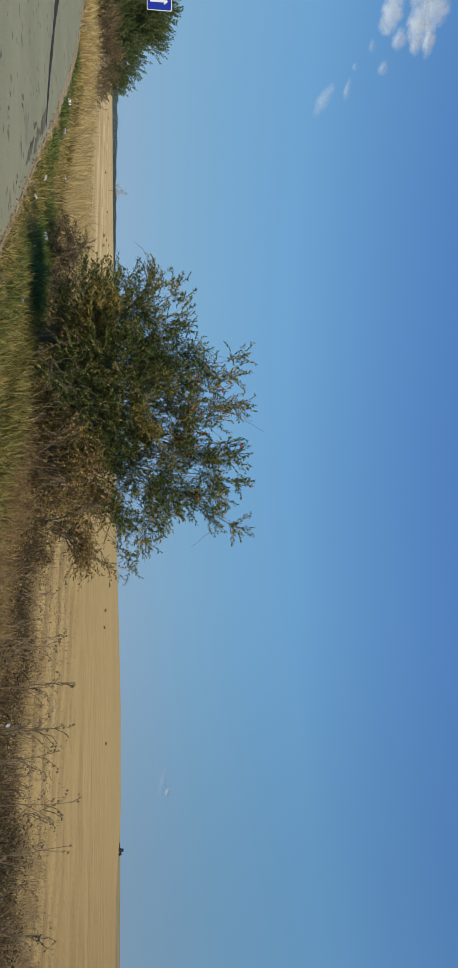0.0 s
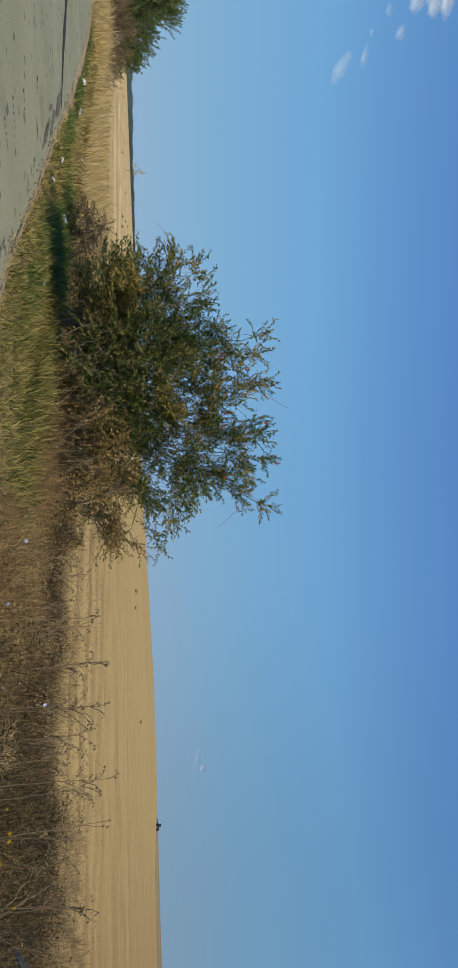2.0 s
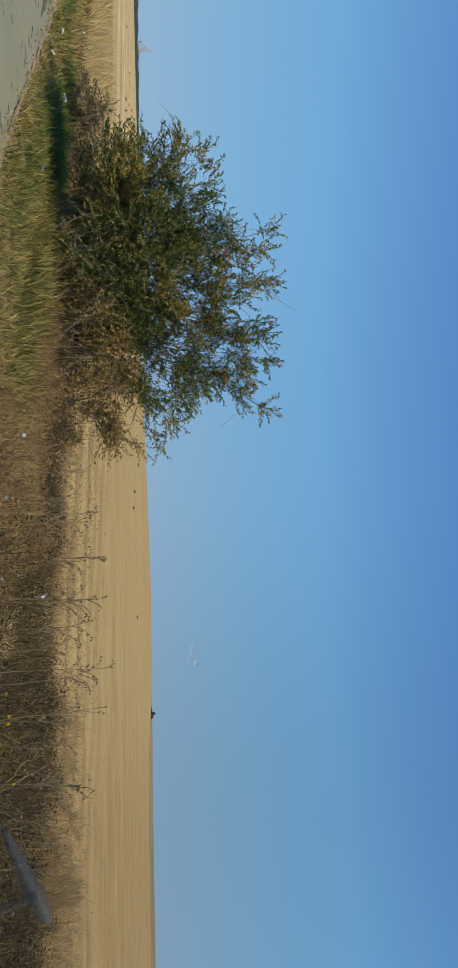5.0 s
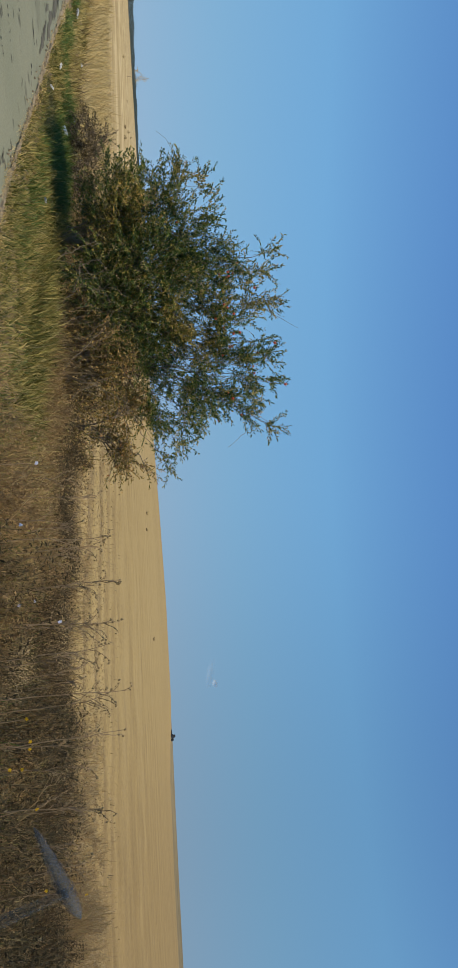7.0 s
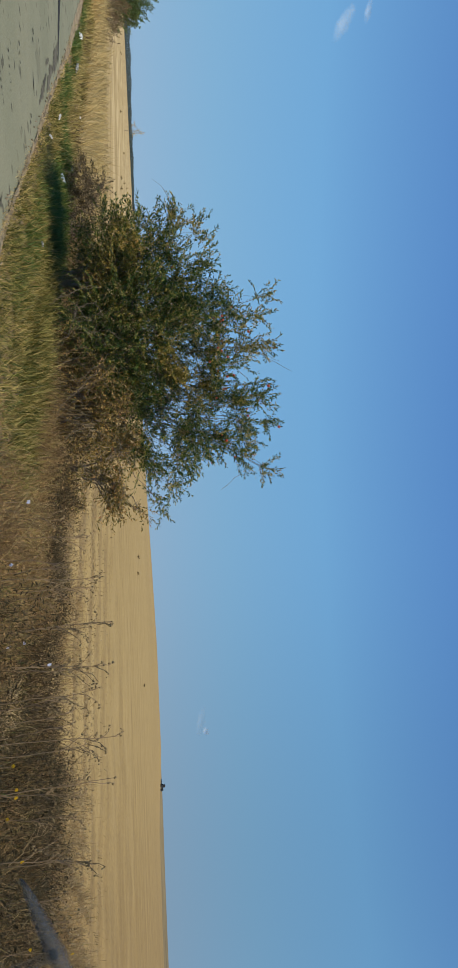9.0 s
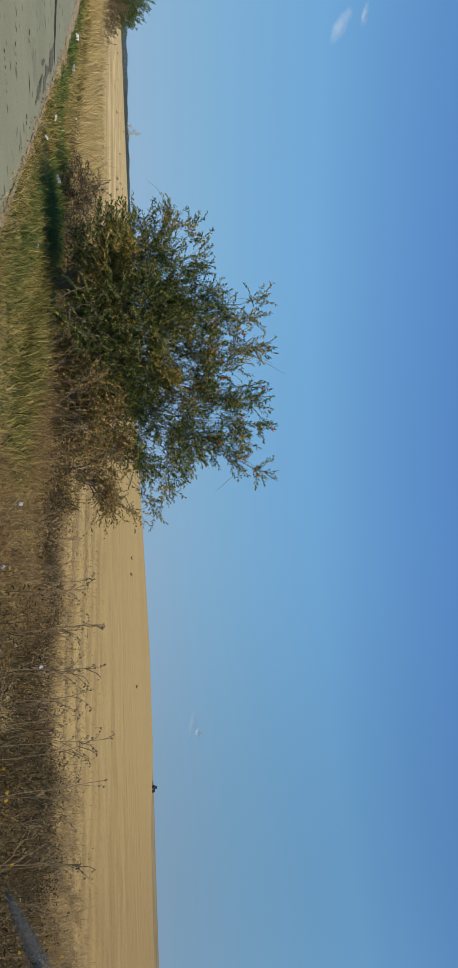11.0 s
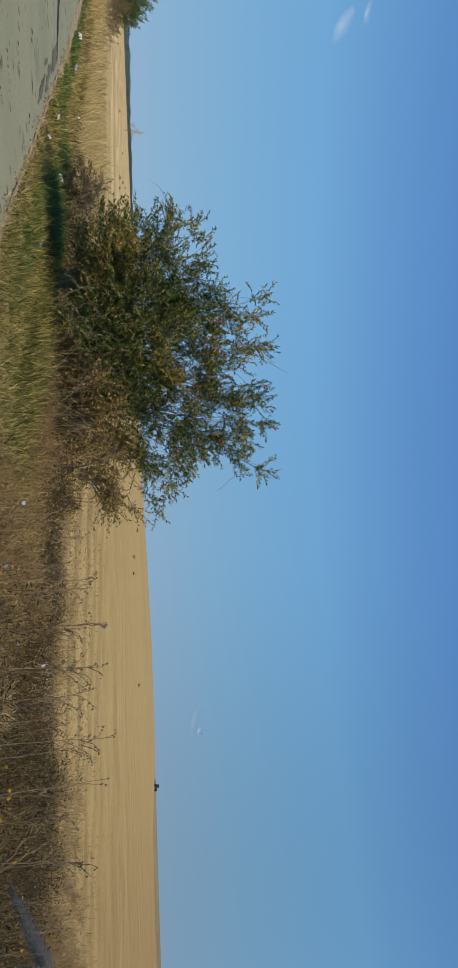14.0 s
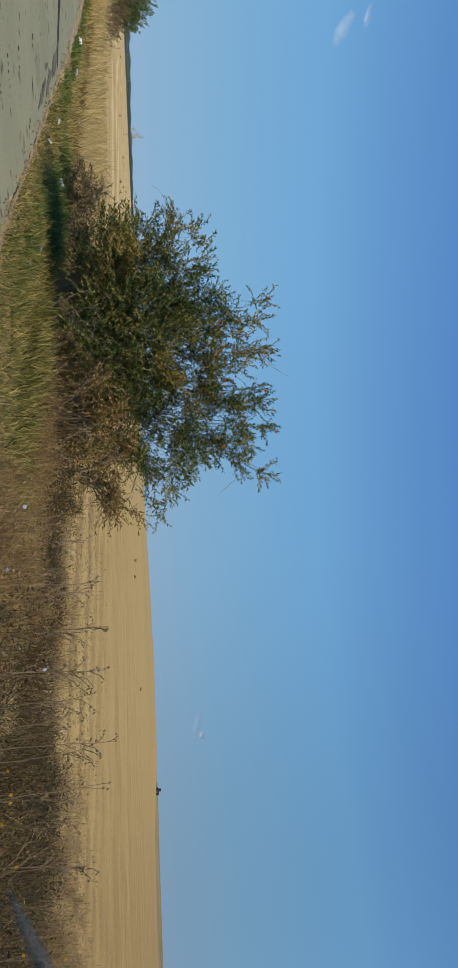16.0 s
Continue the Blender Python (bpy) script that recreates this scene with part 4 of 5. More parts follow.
    # the upper crown, filled out thinly between the sprays
    for x, z, rx, rz, fill in ((-3.05, 1.50, 0.20, 0.16, 0.6), (-2.88, 1.80, 0.18, 0.13, 0.4), (-2.54, 2.05, 0.20, 0.12, 0.35), (-2.20, 2.10, 0.22, 0.14, 0.35),
                               (-1.02, 2.30, 0.18, 0.12, 0.35), (-1.48, 2.36, 0.18, 0.12, 0.35), (-2.05, 2.48, 0.14, 0.10, 0.35),
                               (-0.50, 2.44, 0.16, 0.11, 0.35), (-2.42, 1.66, 0.26, 0.18, 0.6), (-1.22, 2.60, 0.12, 0.09, 0.3)):
        C.append((x, 9.85, z, rx, 0.35, rz, fill))
    base, way, tips = crown_twigs(C, 0.4, foot, wood, 132, (0.14, 0.40), 0.0120, 0.22, 0.0022, 0.3, 0.28)
    m = len(base)
    o = np.array(tree.location)
    part_w = Soup()
    part_w.v, part_w.f, part_w.n = [np.concatenate(wood.v) - o], wood.f, wood.n
    part_w.build("trunk", M_BARK, tree)
    for a, e, sag in (((-1.62, 9.75, 2.55), (-1.36, 9.7, 3.02), 0.0), ((-1.70, 9.75, 2.45), (-1.50, 9.7, 2.86), 0.02), ((-1.55, 9.75, 2.1), (-1.18, 9.7, 2.56), 0.03), ((-1.0, 9.75, 2.0), (-0.92, 9.7, 2.58), 0.0), ((-0.15, 9.8, 2.3), (0.12, 9.75, 2.05), 0.06), ((-0.4, 9.8, 1.5), (0.28, 9.75, 1.35), 0.08), ((-3.3, 9.8, 1.6), (-3.85, 9.75, 1.35), 0.1)):
        tw = Soup()
        tw.tube(curve_points(a, e, sag, 7, 0.01) - o, np.linspace(0.004, 0.0015, 7), 4)
        tw.build("bare_twig", M_BARK, tree)
    for _ in range(22):
        a = np.array([rng.uniform(-2.3, -1.0), rng.uniform(9.0, 9.5), rng.uniform(0.05, 0.5)])
        e = a + np.array([rng.normal(0, 0.22), rng.normal(-0.1, 0.1), rng.uniform(0.15, 0.5)])
        tw = Soup()
        tw.tube(curve_points(a, e, 0.03, 6, 0.014) - o, np.linspace(0.0045, 0.002, 6), 4)
        k = curve_points(a, e, 0.03, 6, 0.0)[3]
        tw.tube(curve_points(k, k + rng.normal(0, 0.11, 3) + np.array([0, 0, 0.1]), 0.01, 4, 0.01) - o, np.linspace(0.003, 0.0015, 4), 4)
        tw.build("dead_twig", M_DEADWOOD, tree)
    # olive goes to turning clumps and paints sunlit ones into the leaf colour
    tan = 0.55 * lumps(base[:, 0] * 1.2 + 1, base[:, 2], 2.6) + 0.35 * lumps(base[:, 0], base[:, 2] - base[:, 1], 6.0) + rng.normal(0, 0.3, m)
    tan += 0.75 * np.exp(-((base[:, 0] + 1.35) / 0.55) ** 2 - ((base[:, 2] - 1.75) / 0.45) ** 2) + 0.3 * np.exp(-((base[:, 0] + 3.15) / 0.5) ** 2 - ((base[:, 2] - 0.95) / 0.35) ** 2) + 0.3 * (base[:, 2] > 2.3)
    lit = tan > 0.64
    for pick, mat, lab in ((~lit, M_LEAF, "narrow dark green leaves"), (lit, M_LEAF_OLIVE, "narrow olive leaves turning golden brown, also coloured for sunlit clumps")):
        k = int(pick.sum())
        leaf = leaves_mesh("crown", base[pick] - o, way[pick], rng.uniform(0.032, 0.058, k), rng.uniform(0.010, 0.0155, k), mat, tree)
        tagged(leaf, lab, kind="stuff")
    bm = bmesh.new()
    bmesh.ops.create_uvsphere(bm, u_segments=8, v_segments=6, radius=0.017)
    first = None
    pick = [p for p in tips if p[1] < 10.2 and (p[2] > 1.95 and p[0] > -2.3 or rng.random() < 0.006)]
    rng.shuffle(pick)
    for p in pick[:46]:
        if first is None:
            first = part("fruit", bm, M_FRUIT, tree, "ripe red fruit", True)
            ob = first
        else:
            ob = new("fruit", first.data)
            ob.parent = tree
        ob.location = Vector(p - o) + Vector((0, -0.02, -0.03))
        ob.scale = [rng.uniform(0.7, 1.15)] * 3
    return tree


def build_shrub(name, label, foot, C, leaf_mat, gap, size, wide, per=30, length=(0.2, 0.45), limbs=0.6, reach=0.5, thick=0.003, up=0.35, category="shrub"):
    reseed(len(name))
    bush = empty(name, foot[0], label, category)
    o = np.array(foot[0])
    wood = Soup()
    base, way, tips = crown_twigs(C, limbs, [np.array(f) for f in foot], wood, per, length, gap, reach, thick, up)
    wood.v = [np.concatenate(wood.v) - o]
    wood.build("branchwork", M_BARK, bush)
    m = len(base)
    leaf = leaves_mesh("foliage", base - o, way, rng.uniform(*size, m), rng.uniform(*wide, m), leaf_mat, bush)
    tagged(leaf, kind="stuff")
    return bush


build_fruit_tree()
build_shrub("autumn_shrub", "sparse shrub with leaves turning brown and red", [(-0.5, 9.4, 0.0), (-0.3, 9.5, 0.0), (-0.8, 9.4, 0.0)],
            [(-0.45, 9.4, 0.52, 0.30, 0.3, 0.23, 1.3), (-0.36, 9.4, 0.80, 0.30, 0.3, 0.22, 1.3), (0.04, 9.4, 0.84, 0.26, 0.25, 0.18, 1.2), (0.24, 9.4, 0.68, 0.17, 0.2, 0.13, 1.0), (0.30, 9.4, 0.98, 0.09, 0.15, 0.07, 0.9),
             (-0.85, 9.4, 0.5, 0.28, 0.3, 0.26, 0.9), (-0.8, 9.6, 0.86, 0.26, 0.3, 0.22, 0.7), (-1.25, 9.3, 0.4, 0.3, 0.3, 0.26, 0.7), (-0.08, 9.4, 0.48, 0.25, 0.2, 0.2, 0.9)],
            M_LEAF_DRY, 0.016, (0.03, 0.055), (0.011, 0.018), 92)

build_shrub("withered_shrub", "withered grey brown shrub with hardly any leaves beside the tree", [(-4.15, 11.9, -0.05), (-3.85, 11.9, -0.05), (-4.35, 11.9, -0.05)],
            [(-4.75, 11.8, 0.24, 0.16, 0.3, 0.13, 1.3), (-4.47, 11.8, 0.24, 0.2, 0.3, 0.18, 1.5), (-4.66, 11.8, 0.44, 0.16, 0.3, 0.14, 1.3), (-4.60, 11.8, 0.58, 0.10, 0.3, 0.09, 0.9),
             (-4.14, 11.8, 0.22, 0.22, 0.3, 0.18, 1.5), (-4.28, 11.8, 0.38, 0.2, 0.3, 0.16, 1.4), (-3.90, 11.8, 0.18, 0.22, 0.3, 0.18, 1.4), (-3.86, 11.8, 0.34, 0.22, 0.3, 0.18, 1.3), (-4.40, 11.8, 0.50, 0.16, 0.3, 0.13, 1.2)],
            M_SHADE_WEED, 0.020, (0.025, 0.05), (0.008, 0.015), 90, (0.2, 0.45), 0.5, 0.4, 0.0035, 0.5)

def bare_thicket():
    """Leafless brown shoots between the tree and the shrub."""
    reseed(5)
    n = 1500
    x = rng.uniform(-1.75, 0.35, n)
    y = rng.uniform(8.9, 10.1, n)
    base = np.stack([x, y, land(x, y)], 1)
    tall = 0.45 + 0.75 * np.exp(-((x + 0.95) / 0.5) ** 2)
    ob = ribbons_mesh("bare_thicket", base, rng.uniform(0.3, 1.15, n) * tall, rng.uniform(0.0, 1.0, n), rng.uniform(-0.8, 1.1, n), rng.uniform(0.005, 0.010, n), M_BRAMBLE, None, 4)
    tagged(ob, "leafless brown shoots between the tree and the shrub", "thicket", kind="stuff")
    m = 20000
    x, y = rng.uniform(-1.9, 0.3, m), rng.uniform(8.9, 10.2, m)
    h = 0.85 * np.exp(-((x + 1.0) / 0.6) ** 2) + 0.28
    z = rng.random(m) * h
    keep = rng.random(m) < np.clip(0.35 + 0.75 * lumps(x * 1.3 + y, z * 1.6 + y, 5.0), 0.05, 1)
    x, y, z = x[keep], y[keep], z[keep]
    base = np.stack([x, y, land(x, y) + z], 1)
    u = rng.random(len(x))
    for mat, pick in ((M_SCRUB, u < 0.5), (M_LEAF_DRY, u >= 0.5)):
        k = int(pick.sum())
        ob = leaves_mesh("thicket_foliage", base[pick], rng.normal(size=(k, 3)), rng.uniform(0.03, 0.06, k), rng.uniform(0.011, 0.019, k), mat)
        tagged(ob, "withered brown leaves caught in the bare shoots", "thicket", kind="stuff")


bare_thicket()
hedge = []
for x, y, z, rx, rz in ((-24.4, 33.8, 2.2, 1.6, 1.5), (-23.1, 33.2, 2.0, 1.5, 1.5), (-21.6, 32.6, 1.6, 1.2, 1.2), (-23.6, 32.9, 3.3, 0.9, 0.8), (-25.6, 34.4, 2.6, 1.2, 1.1),
                        (-22.3, 32.7, 2.8, 0.9, 0.7), (-20.5, 32.3, 1.4, 0.8, 0.9), (-19.9, 32.2, 1.0, 0.6, 0.6), (-22.6, 32.4, 1.3, 1.6, 1.0), (-24.6, 33.0, 1.2, 1.4, 1.0)):
    hedge.append((x, y, z, rx * 0.85, 1.0, rz * 0.85, 1.0))
build_shrub("hedge_tree", "dense dark green bushy tree behind the road sign", [(-23.0, 33.3, 0.0), (-24.0, 33.6, 0.0), (-22.2, 32.9, 0.0)], hedge,
            M_LEAF_FAR, 0.03, (0.07, 0.13), (0.025, 0.045), 34, (0.4, 0.9), 1.2, 0.15, 0.006, 0.8, "tree")
bram = [(-21.2, 31.2, 0.7, 1.5, 0.6, 0.7, 1.0), (-19.0, 30.4, 0.6, 1.0, 0.6, 0.55, 1.0), (-23.6, 32.2, 0.6, 1.2, 0.4, 0.5, 0.9), (-19.8, 30.9, 1.0, 0.8, 0.5, 0.6, 0.9), (-17.8, 29.8, 0.45, 0.7, 0.5, 0.4, 0.9)]
build_shrub("bramble_bush", "brown dried bramble thicket at the foot of the tree", [(-21.0, 31.2, 0.0), (-19.2, 30.4, 0.0), (-23.2, 32.0, 0.0)], bram,
            M_BRAMBLE, 0.035, (0.04, 0.08), (0.016, 0.03), 40, (0.3, 0.7), 0.8, 0.2, 0.005, 0.7, "bush")


# ---- road sign ----
def build_sign():
    sign = empty("road_sign", (-22.55, 30.6, 0.0), "square blue road sign with white symbols on a pale pole", "road sign")
    bm = bmesh.new()
    bmesh.ops.create_cone(bm, cap_ends=True, segments=12, radius1=0.035, radius2=0.035, depth=3.5, matrix=Matrix.Translation((0, 0.03, 1.75)))
    part("pole", bm, M_POLE, sign, "pale galvanised pole", True)

    def slab(name, pts, y0, y1, mat, label="", under=None):
        b = bmesh.new()
        f = b.faces.new([b.verts.new((x, y0, z)) for x, z in pts])
        r = bmesh.ops.extrude_face_region(b, geom=[f])
        bmesh.ops.translate(b, vec=(0, y1 - y0, 0), verts=[e for e in r["geom"] if isinstance(e, bmesh.types.BMVert)])
        bmesh.ops.recalc_face_normals(b, faces=b.faces)
        return part(name, b, mat, under or sign, label)

    def sq(h, r=0.05):
        p = []
        for cx, cz, a0 in ((h - r, h - r, 0), (-h + r, h - r, 90), (-h + r, -h + r, 180), (h - r, -h + r, 270)):
            p += [(cx + r * math.cos(radians(a0 + a)), 3.03 + cz + r * math.sin(radians(a0 + a))) for a in (0, 30, 60, 90)]
        return p

    slab("panel_border", sq(0.52), -0.006, 0.0, M_WHITE, "white border")
    panel = slab("panel", sq(0.49), -0.010, -0.006, M_SIGN, "blue panel")
    # arrow upright, with a wheel and a bar beside it
    slab("arrow", [(0.11, 2.64), (0.21, 2.64), (0.21, 3.22), (0.30, 3.22), (0.17, 3.40), (0.03, 3.22), (0.11, 3.22)], -0.014, -0.010, M_WHITE, "white arrow", panel)
    slab("bar", [(0.12, 2.99), (0.12, 3.09), (-0.35, 2.98), (-0.35, 2.62), (-0.27, 2.62), (-0.27, 2.90)], -0.014, -0.010, M_WHITE, "white bar", panel)
    ring = [(-0.10 + 0.18 * math.cos(radians(a)), 2.72 + 0.18 * math.sin(radians(a))) for a in range(0, 360, 20)]
    slab("wheel", ring, -0.016, -0.010, M_WHITE, "white wheel symbol", panel)
    hub = [(-0.10 + 0.065 * math.cos(radians(a)), 2.72 + 0.065 * math.sin(radians(a))) for a in range(0, 360, 30)]
    slab("hub", hub, -0.019, -0.016, M_SIGN, "blue hub", panel)
    sign.rotation_euler = (0, 0, radians(22))


build_sign()


# ---- tractor far off on the field ----
def build_tractor():
    x, y = 400 * math.sin(radians(21.55)), 400 * math.cos(radians(21.55))
    z = float(land(x, y)[0])
    t = empty("tractor", (x, y, z), "distant dark tractor on the crest of the field", "tractor")

    def box(name, c, d, bev=0.12, mat=M_BLACK):
        b = bmesh.new()
        bmesh.ops.create_cube(b, size=1, matrix=Matrix.Translation(c) @ Matrix.Diagonal((*d, 1)))
        bmesh.ops.bevel(b, geom=list(b.edges), offset=bev, segments=2, affect="EDGES")
        return part(name, b, mat, t)

    box("bonnet", (1.1, 0, 1.35), (2.1, 0.9, 0.8))
    box("cab", (-0.6, 0, 2.1), (1.4, 1.6, 1.7))
    box("implement", (-3.2, 0, 0.7), (2.2, 2.6, 0.5))
    box("hitch", (-1.8, 0, 0.8), (1.2, 0.3, 0.25), 0.05)
    for cx, r in ((-0.8, 0.9), (1.7, 0.6)):
        for cy in (-0.85, 0.85):
            b = bmesh.new()
            bmesh.ops.create_cone(b, cap_ends=True, segments=20, radius1=r, radius2=r, depth=0.45, matrix=Matrix.Translation((cx, cy, r)) @ Matrix.Rotation(radians(90), 4, "X"))
            bmesh.ops.bevel(b, geom=[e for e in b.edges if e.calc_face_angle(0) > 1], offset=0.08, segments=2, affect="EDGES")
            part("wheel", b, M_BLACK, t)
    t.scale = (0.8, 0.8, 0.8)


build_tractor()


# ---- single plants in the foreground ----
def seed_head_mesh():
    """A dry seed head: a small ribbed bud with bracts."""
    bm = bmesh.new()
    bmesh.ops.create_icosphere(bm, subdivisions=1, radius=0.0056)
    for v in bm.verts:
        v.co.z *= 1.5
        v.co *= 1 + 0.7 * noise.noise(v.co * 300)
    me = bpy.data.meshes.new("seed_head")
    bm.to_mesh(me)
    bm.free()
    me.materials.append(M_BRAMBLE)
    return me


SEED_HEAD = seed_head_mesh()


def tall_weed(x, y, h, name="tall_weed", label="tall dry weed stalk with a few bare side branches", group="tall dry weeds"):
    reseed(int(x * 1000 + y * 77 + 5000))
    z0 = float(land(x, y)[0]) - 0.02
    w = empty(name, (x, y, z0), label, "weed", group)
    lean = rng.normal(0, 0.07, 2)
    t = np.linspace(0, 1, 8)
    pts = np.stack([lean[0] * h * t ** 1.5, lean[1] * h * t ** 1.5, h * t], 1)
    pts[1:, :2] += rng.normal(0, 0.006, (7, 2))
    stem = Soup()
    stem.tube(pts, np.linspace(0.0036, 0.0018, 8), 5)
    tips = [pts[-1], pts[-1] - np.array([0, 0, 0.04])]
    for k in range(rng.integers(4, 9)):
        q = rng.uniform(0.6, 0.97)
        b = np.array([np.interp(q, t, pts[:, i]) for i in range(3)])
        a = rng.uniform(0, 2 * np.pi)
        L = rng.uniform(0.05, 0.17) * (1.35 - q) * 2
        e = b + np.array([math.cos(a) * L * 0.55, math.sin(a) * L * 0.55, L * 0.8])
        stem.tube(curve_points(b, e, 0.02, 5, 0.005), [0.0024, 0.0021, 0.0018, 0.0016, 0.0013], 4)
        hook = e + np.array([math.cos(a) * 0.018, math.sin(a) * 0.018, -0.012 + 0.02 * rng.random()])
        stem.tube(curve_points(e, hook, 0.008, 3, 0.001), [0.0013, 0.0012, 0.001], 4)
        tips += [hook, e]
        for q2 in (0.45, 0.75):
            if rng.random() < 0.6:
                tips.append(b + (e - b) * q2 + np.array([0, 0, 0.008]))
    stalk = stem.build("stalk", M_STALK, w)
    for p in tips:
        ob = new("seed_head", SEED_HEAD)
        ob.parent = stalk
        ob.location = p
        ob.rotation_euler = (rng.uniform(-0.6, 0.6), rng.uniform(-0.6, 0.6), rng.uniform(0, 6))
        ob.scale = [rng.uniform(0.7, 1.3)] * 3
    return w


for x, y, h in ((0.50, 4.25, 0.86), (0.62, 4.6, 0.78), (0.78, 4.2, 0.90), (0.95, 4.2, 0.85), (1.05, 4.5, 0.72), (1.17, 4.2, 0.82), (1.37, 4.2, 0.91),
                (1.64, 4.2, 0.86), (1.52, 4.4, 0.76), (2.01, 4.2, 0.72), (1.85, 3.9, 0.66), (0.30, 4.9, 0.74), (2.35, 4.1, 0.62), (0.88, 4.9, 0.74)):
    tall_weed(x, y, h)
for x, y, h in ((0.70, 4.9, 0.58), (0.40, 4.6, 0.62), (1.10, 4.8, 0.56), (1.28, 4.5, 0.60), (1.45, 4.8, 0.58), (1.75, 4.5, 0.64), (1.95, 4.6, 0.60),
                (2.1, 4.0, 0.58), (0.2, 5.2, 0.55), (0.57, 5.2, 0.60), (1.6, 5.0, 0.6)):
    tall_weed(x, y, h, "budded_weed", "short dry weed with many small brown buds", "budded dry weeds")


def flower_plant(name, x, y, h, petal, label, category, group, heads, r):
    reseed(int(x * 1000 + y * 77 + 5000))
    z0 = float(land(x, y)[0]) - 0.02
    w = empty(name, (x, y, z0), label, category, group)
    for i in range(heads):
        tip = np.array([rng.normal(0, 0.05) if i else 0.0, rng.normal(0, 0.05) if i else 0.0, h * (1.0 - 0.12 * i * rng.random())])
        st = Soup()
        st.tube(curve_points((0, 0, 0), tip, 0.0, 6, 0.012), np.linspace(0.003, 0.0015, 6), 4)
        stem = st.build("stem", M_STALK, w)
        n = 11
        a = np.arange(n) * 2 * np.pi / n
        face = unit(np.array([rng.normal(0, 0.3), -1.0, 0.45]))
        e1 = unit(np.cross(face, np.array([0, 0, 1.0])))
        e2 = np.cross(e1, face)
        way = np.cos(a)[:, None] * e1 + np.sin(a)[:, None] * e2 + face * 0.25
        leaves_mesh("flower_head", np.repeat(tip[None], n, 0), way, np.full(n, r), np.full(n, r * 0.5), petal, stem)


for x, y, z in ((1.0, 4.4, 0.51), (0.89, 4.4, 0.29), (0.88, 4.45, 0.37), (0.43, 4.4, 0.33), (0.08, 4.4, 0.44),):
    flower_plant("chicory", x, y, z + 0.02, M_CHICORY, "wild chicory with a pale blue flower on a thin stem", "flower", "blue flowers in the weeds", 1, 0.014)
for x, y, z, k in ((1.46, 3.8, 0.43, 2), (1.6, 3.8, 0.38, 2), (1.81, 3.8, 0.44, 1), (2.24, 3.8, 0.46, 1), (2.28, 3.8, 0.66, 1), (1.38, 3.9, 0.40, 1)):
    flower_plant("yellow_flower", x, y, z, M_YELLOW, "small yellow wildflower standing in the dry weeds", "flower", "yellow flowers in the weeds", k, 0.011)


# ---- bare branches and long straws ----
def bare_branch(pts, r, name, label, category, material):
    p = np.array(pts, float)
    o = p[0].copy()
    o[2] = float(land(o[0], o[1])[0])
    w = empty(name, o, label, category)
    q = np.linspace(0, len(p) - 1, 9)
    c = np.stack([np.interp(q, np.arange(len(p)), p[:, i]) for i in range(3)], 1) - o
    c[1:-1] += rng.normal(0, 0.012, (7, 3))
    s = Soup()
    s.tube(c, np.linspace(r, r * 0.4, 9), 6)
    s.build("stem", material, w, True)
    for k in (4, 5, 6, 7):
        d = unit(c[k] - c[k - 2]) + rng.normal(0, 0.45, 3)
        L = rng.uniform(0.12, 0.32) * (r / 0.008)
        g = Soup()
        g.tube(curve_points(c[k], c[k] + unit(d) * L, 0.01, 5, 0.008), np.linspace(r * 0.5, r * 0.2, 5), 5)
        g.build("side_branch", material, w, True)


for pts, r in (([(-0.73, 8.95, 0.0), (-1.08, 8.9, 0.35), (-1.35, 8.9, 0.62)], 0.009), ([(-0.24, 8.9, 0.0), (-0.62, 8.85, 0.28), (-0.75, 8.85, 0.62)], 0.008),
               ([(-0.5, 9.0, 0.0), (-0.3, 8.95, 0.3), (-0.12, 8.95, 0.5)], 0.007), ([(-0.9, 9.0, 0.0), (-0.7, 8.95, 0.45), (-0.45, 9.0, 0.85)], 0.008),
               ([(-1.5, 8.95, 0.0), (-1.7, 8.8, 0.3), (-2.1, 8.8, 0.42)], 0.008), ([(-2.1, 9.1, 0.0), (-2.2, 9.0, 0.2), (-2.33, 9.0, 0.58)], 0.010)):
    bare_branch(pts, r * 0.65, "dead_branch", "bare grey dead branch at the foot of the shrub", "branch", M_DEADWOOD)
for pts in ([(0.35, 4.6, 0.0), (0.21, 4.6, 0.27), (0.04, 4.6, 0.40)], [(0.6, 4.6, 0.0), (0.38, 4.6, 0.26), (0.15, 4.62, 0.46)], [(2.3, 4.5, 0.0), (2.12, 4.5, 0.28), (1.95, 4.5, 0.44)]):
    bare_branch(pts, 0.0034, "long_straw", "long pale dry stalk leaning over the weeds", "stalk", M_STUBBLE)


# ---- litter ----
def litter(x, y, size, material, label, lift=0.10):
    bm = bmesh.new()
    bmesh.ops.create_icosphere(bm, subdivisions=3, radius=size)
    for v in bm.verts:
        k = 1 + 0.85 * noise.noise(v.co * (2.2 / size) + Vector((x, y, 0))) + 0.3 * noise.noise(v.co * (5 / size))
        v.co = Vector((v.co.x * k * 1.2, v.co.y * k, v.co.z * k * 0.42))
    ob = part("plastic_litter", bm, material, None, label)
    ob.location = (x, y, float(land(x, y)[0]) + lift)
    ob.rotation_euler = (rng.uniform(-0.4, 0.4), rng.uniform(-0.4, 0.4), rng.uniform(0, 6))
    return tagged(ob, "", "litter", "litter on the verge")


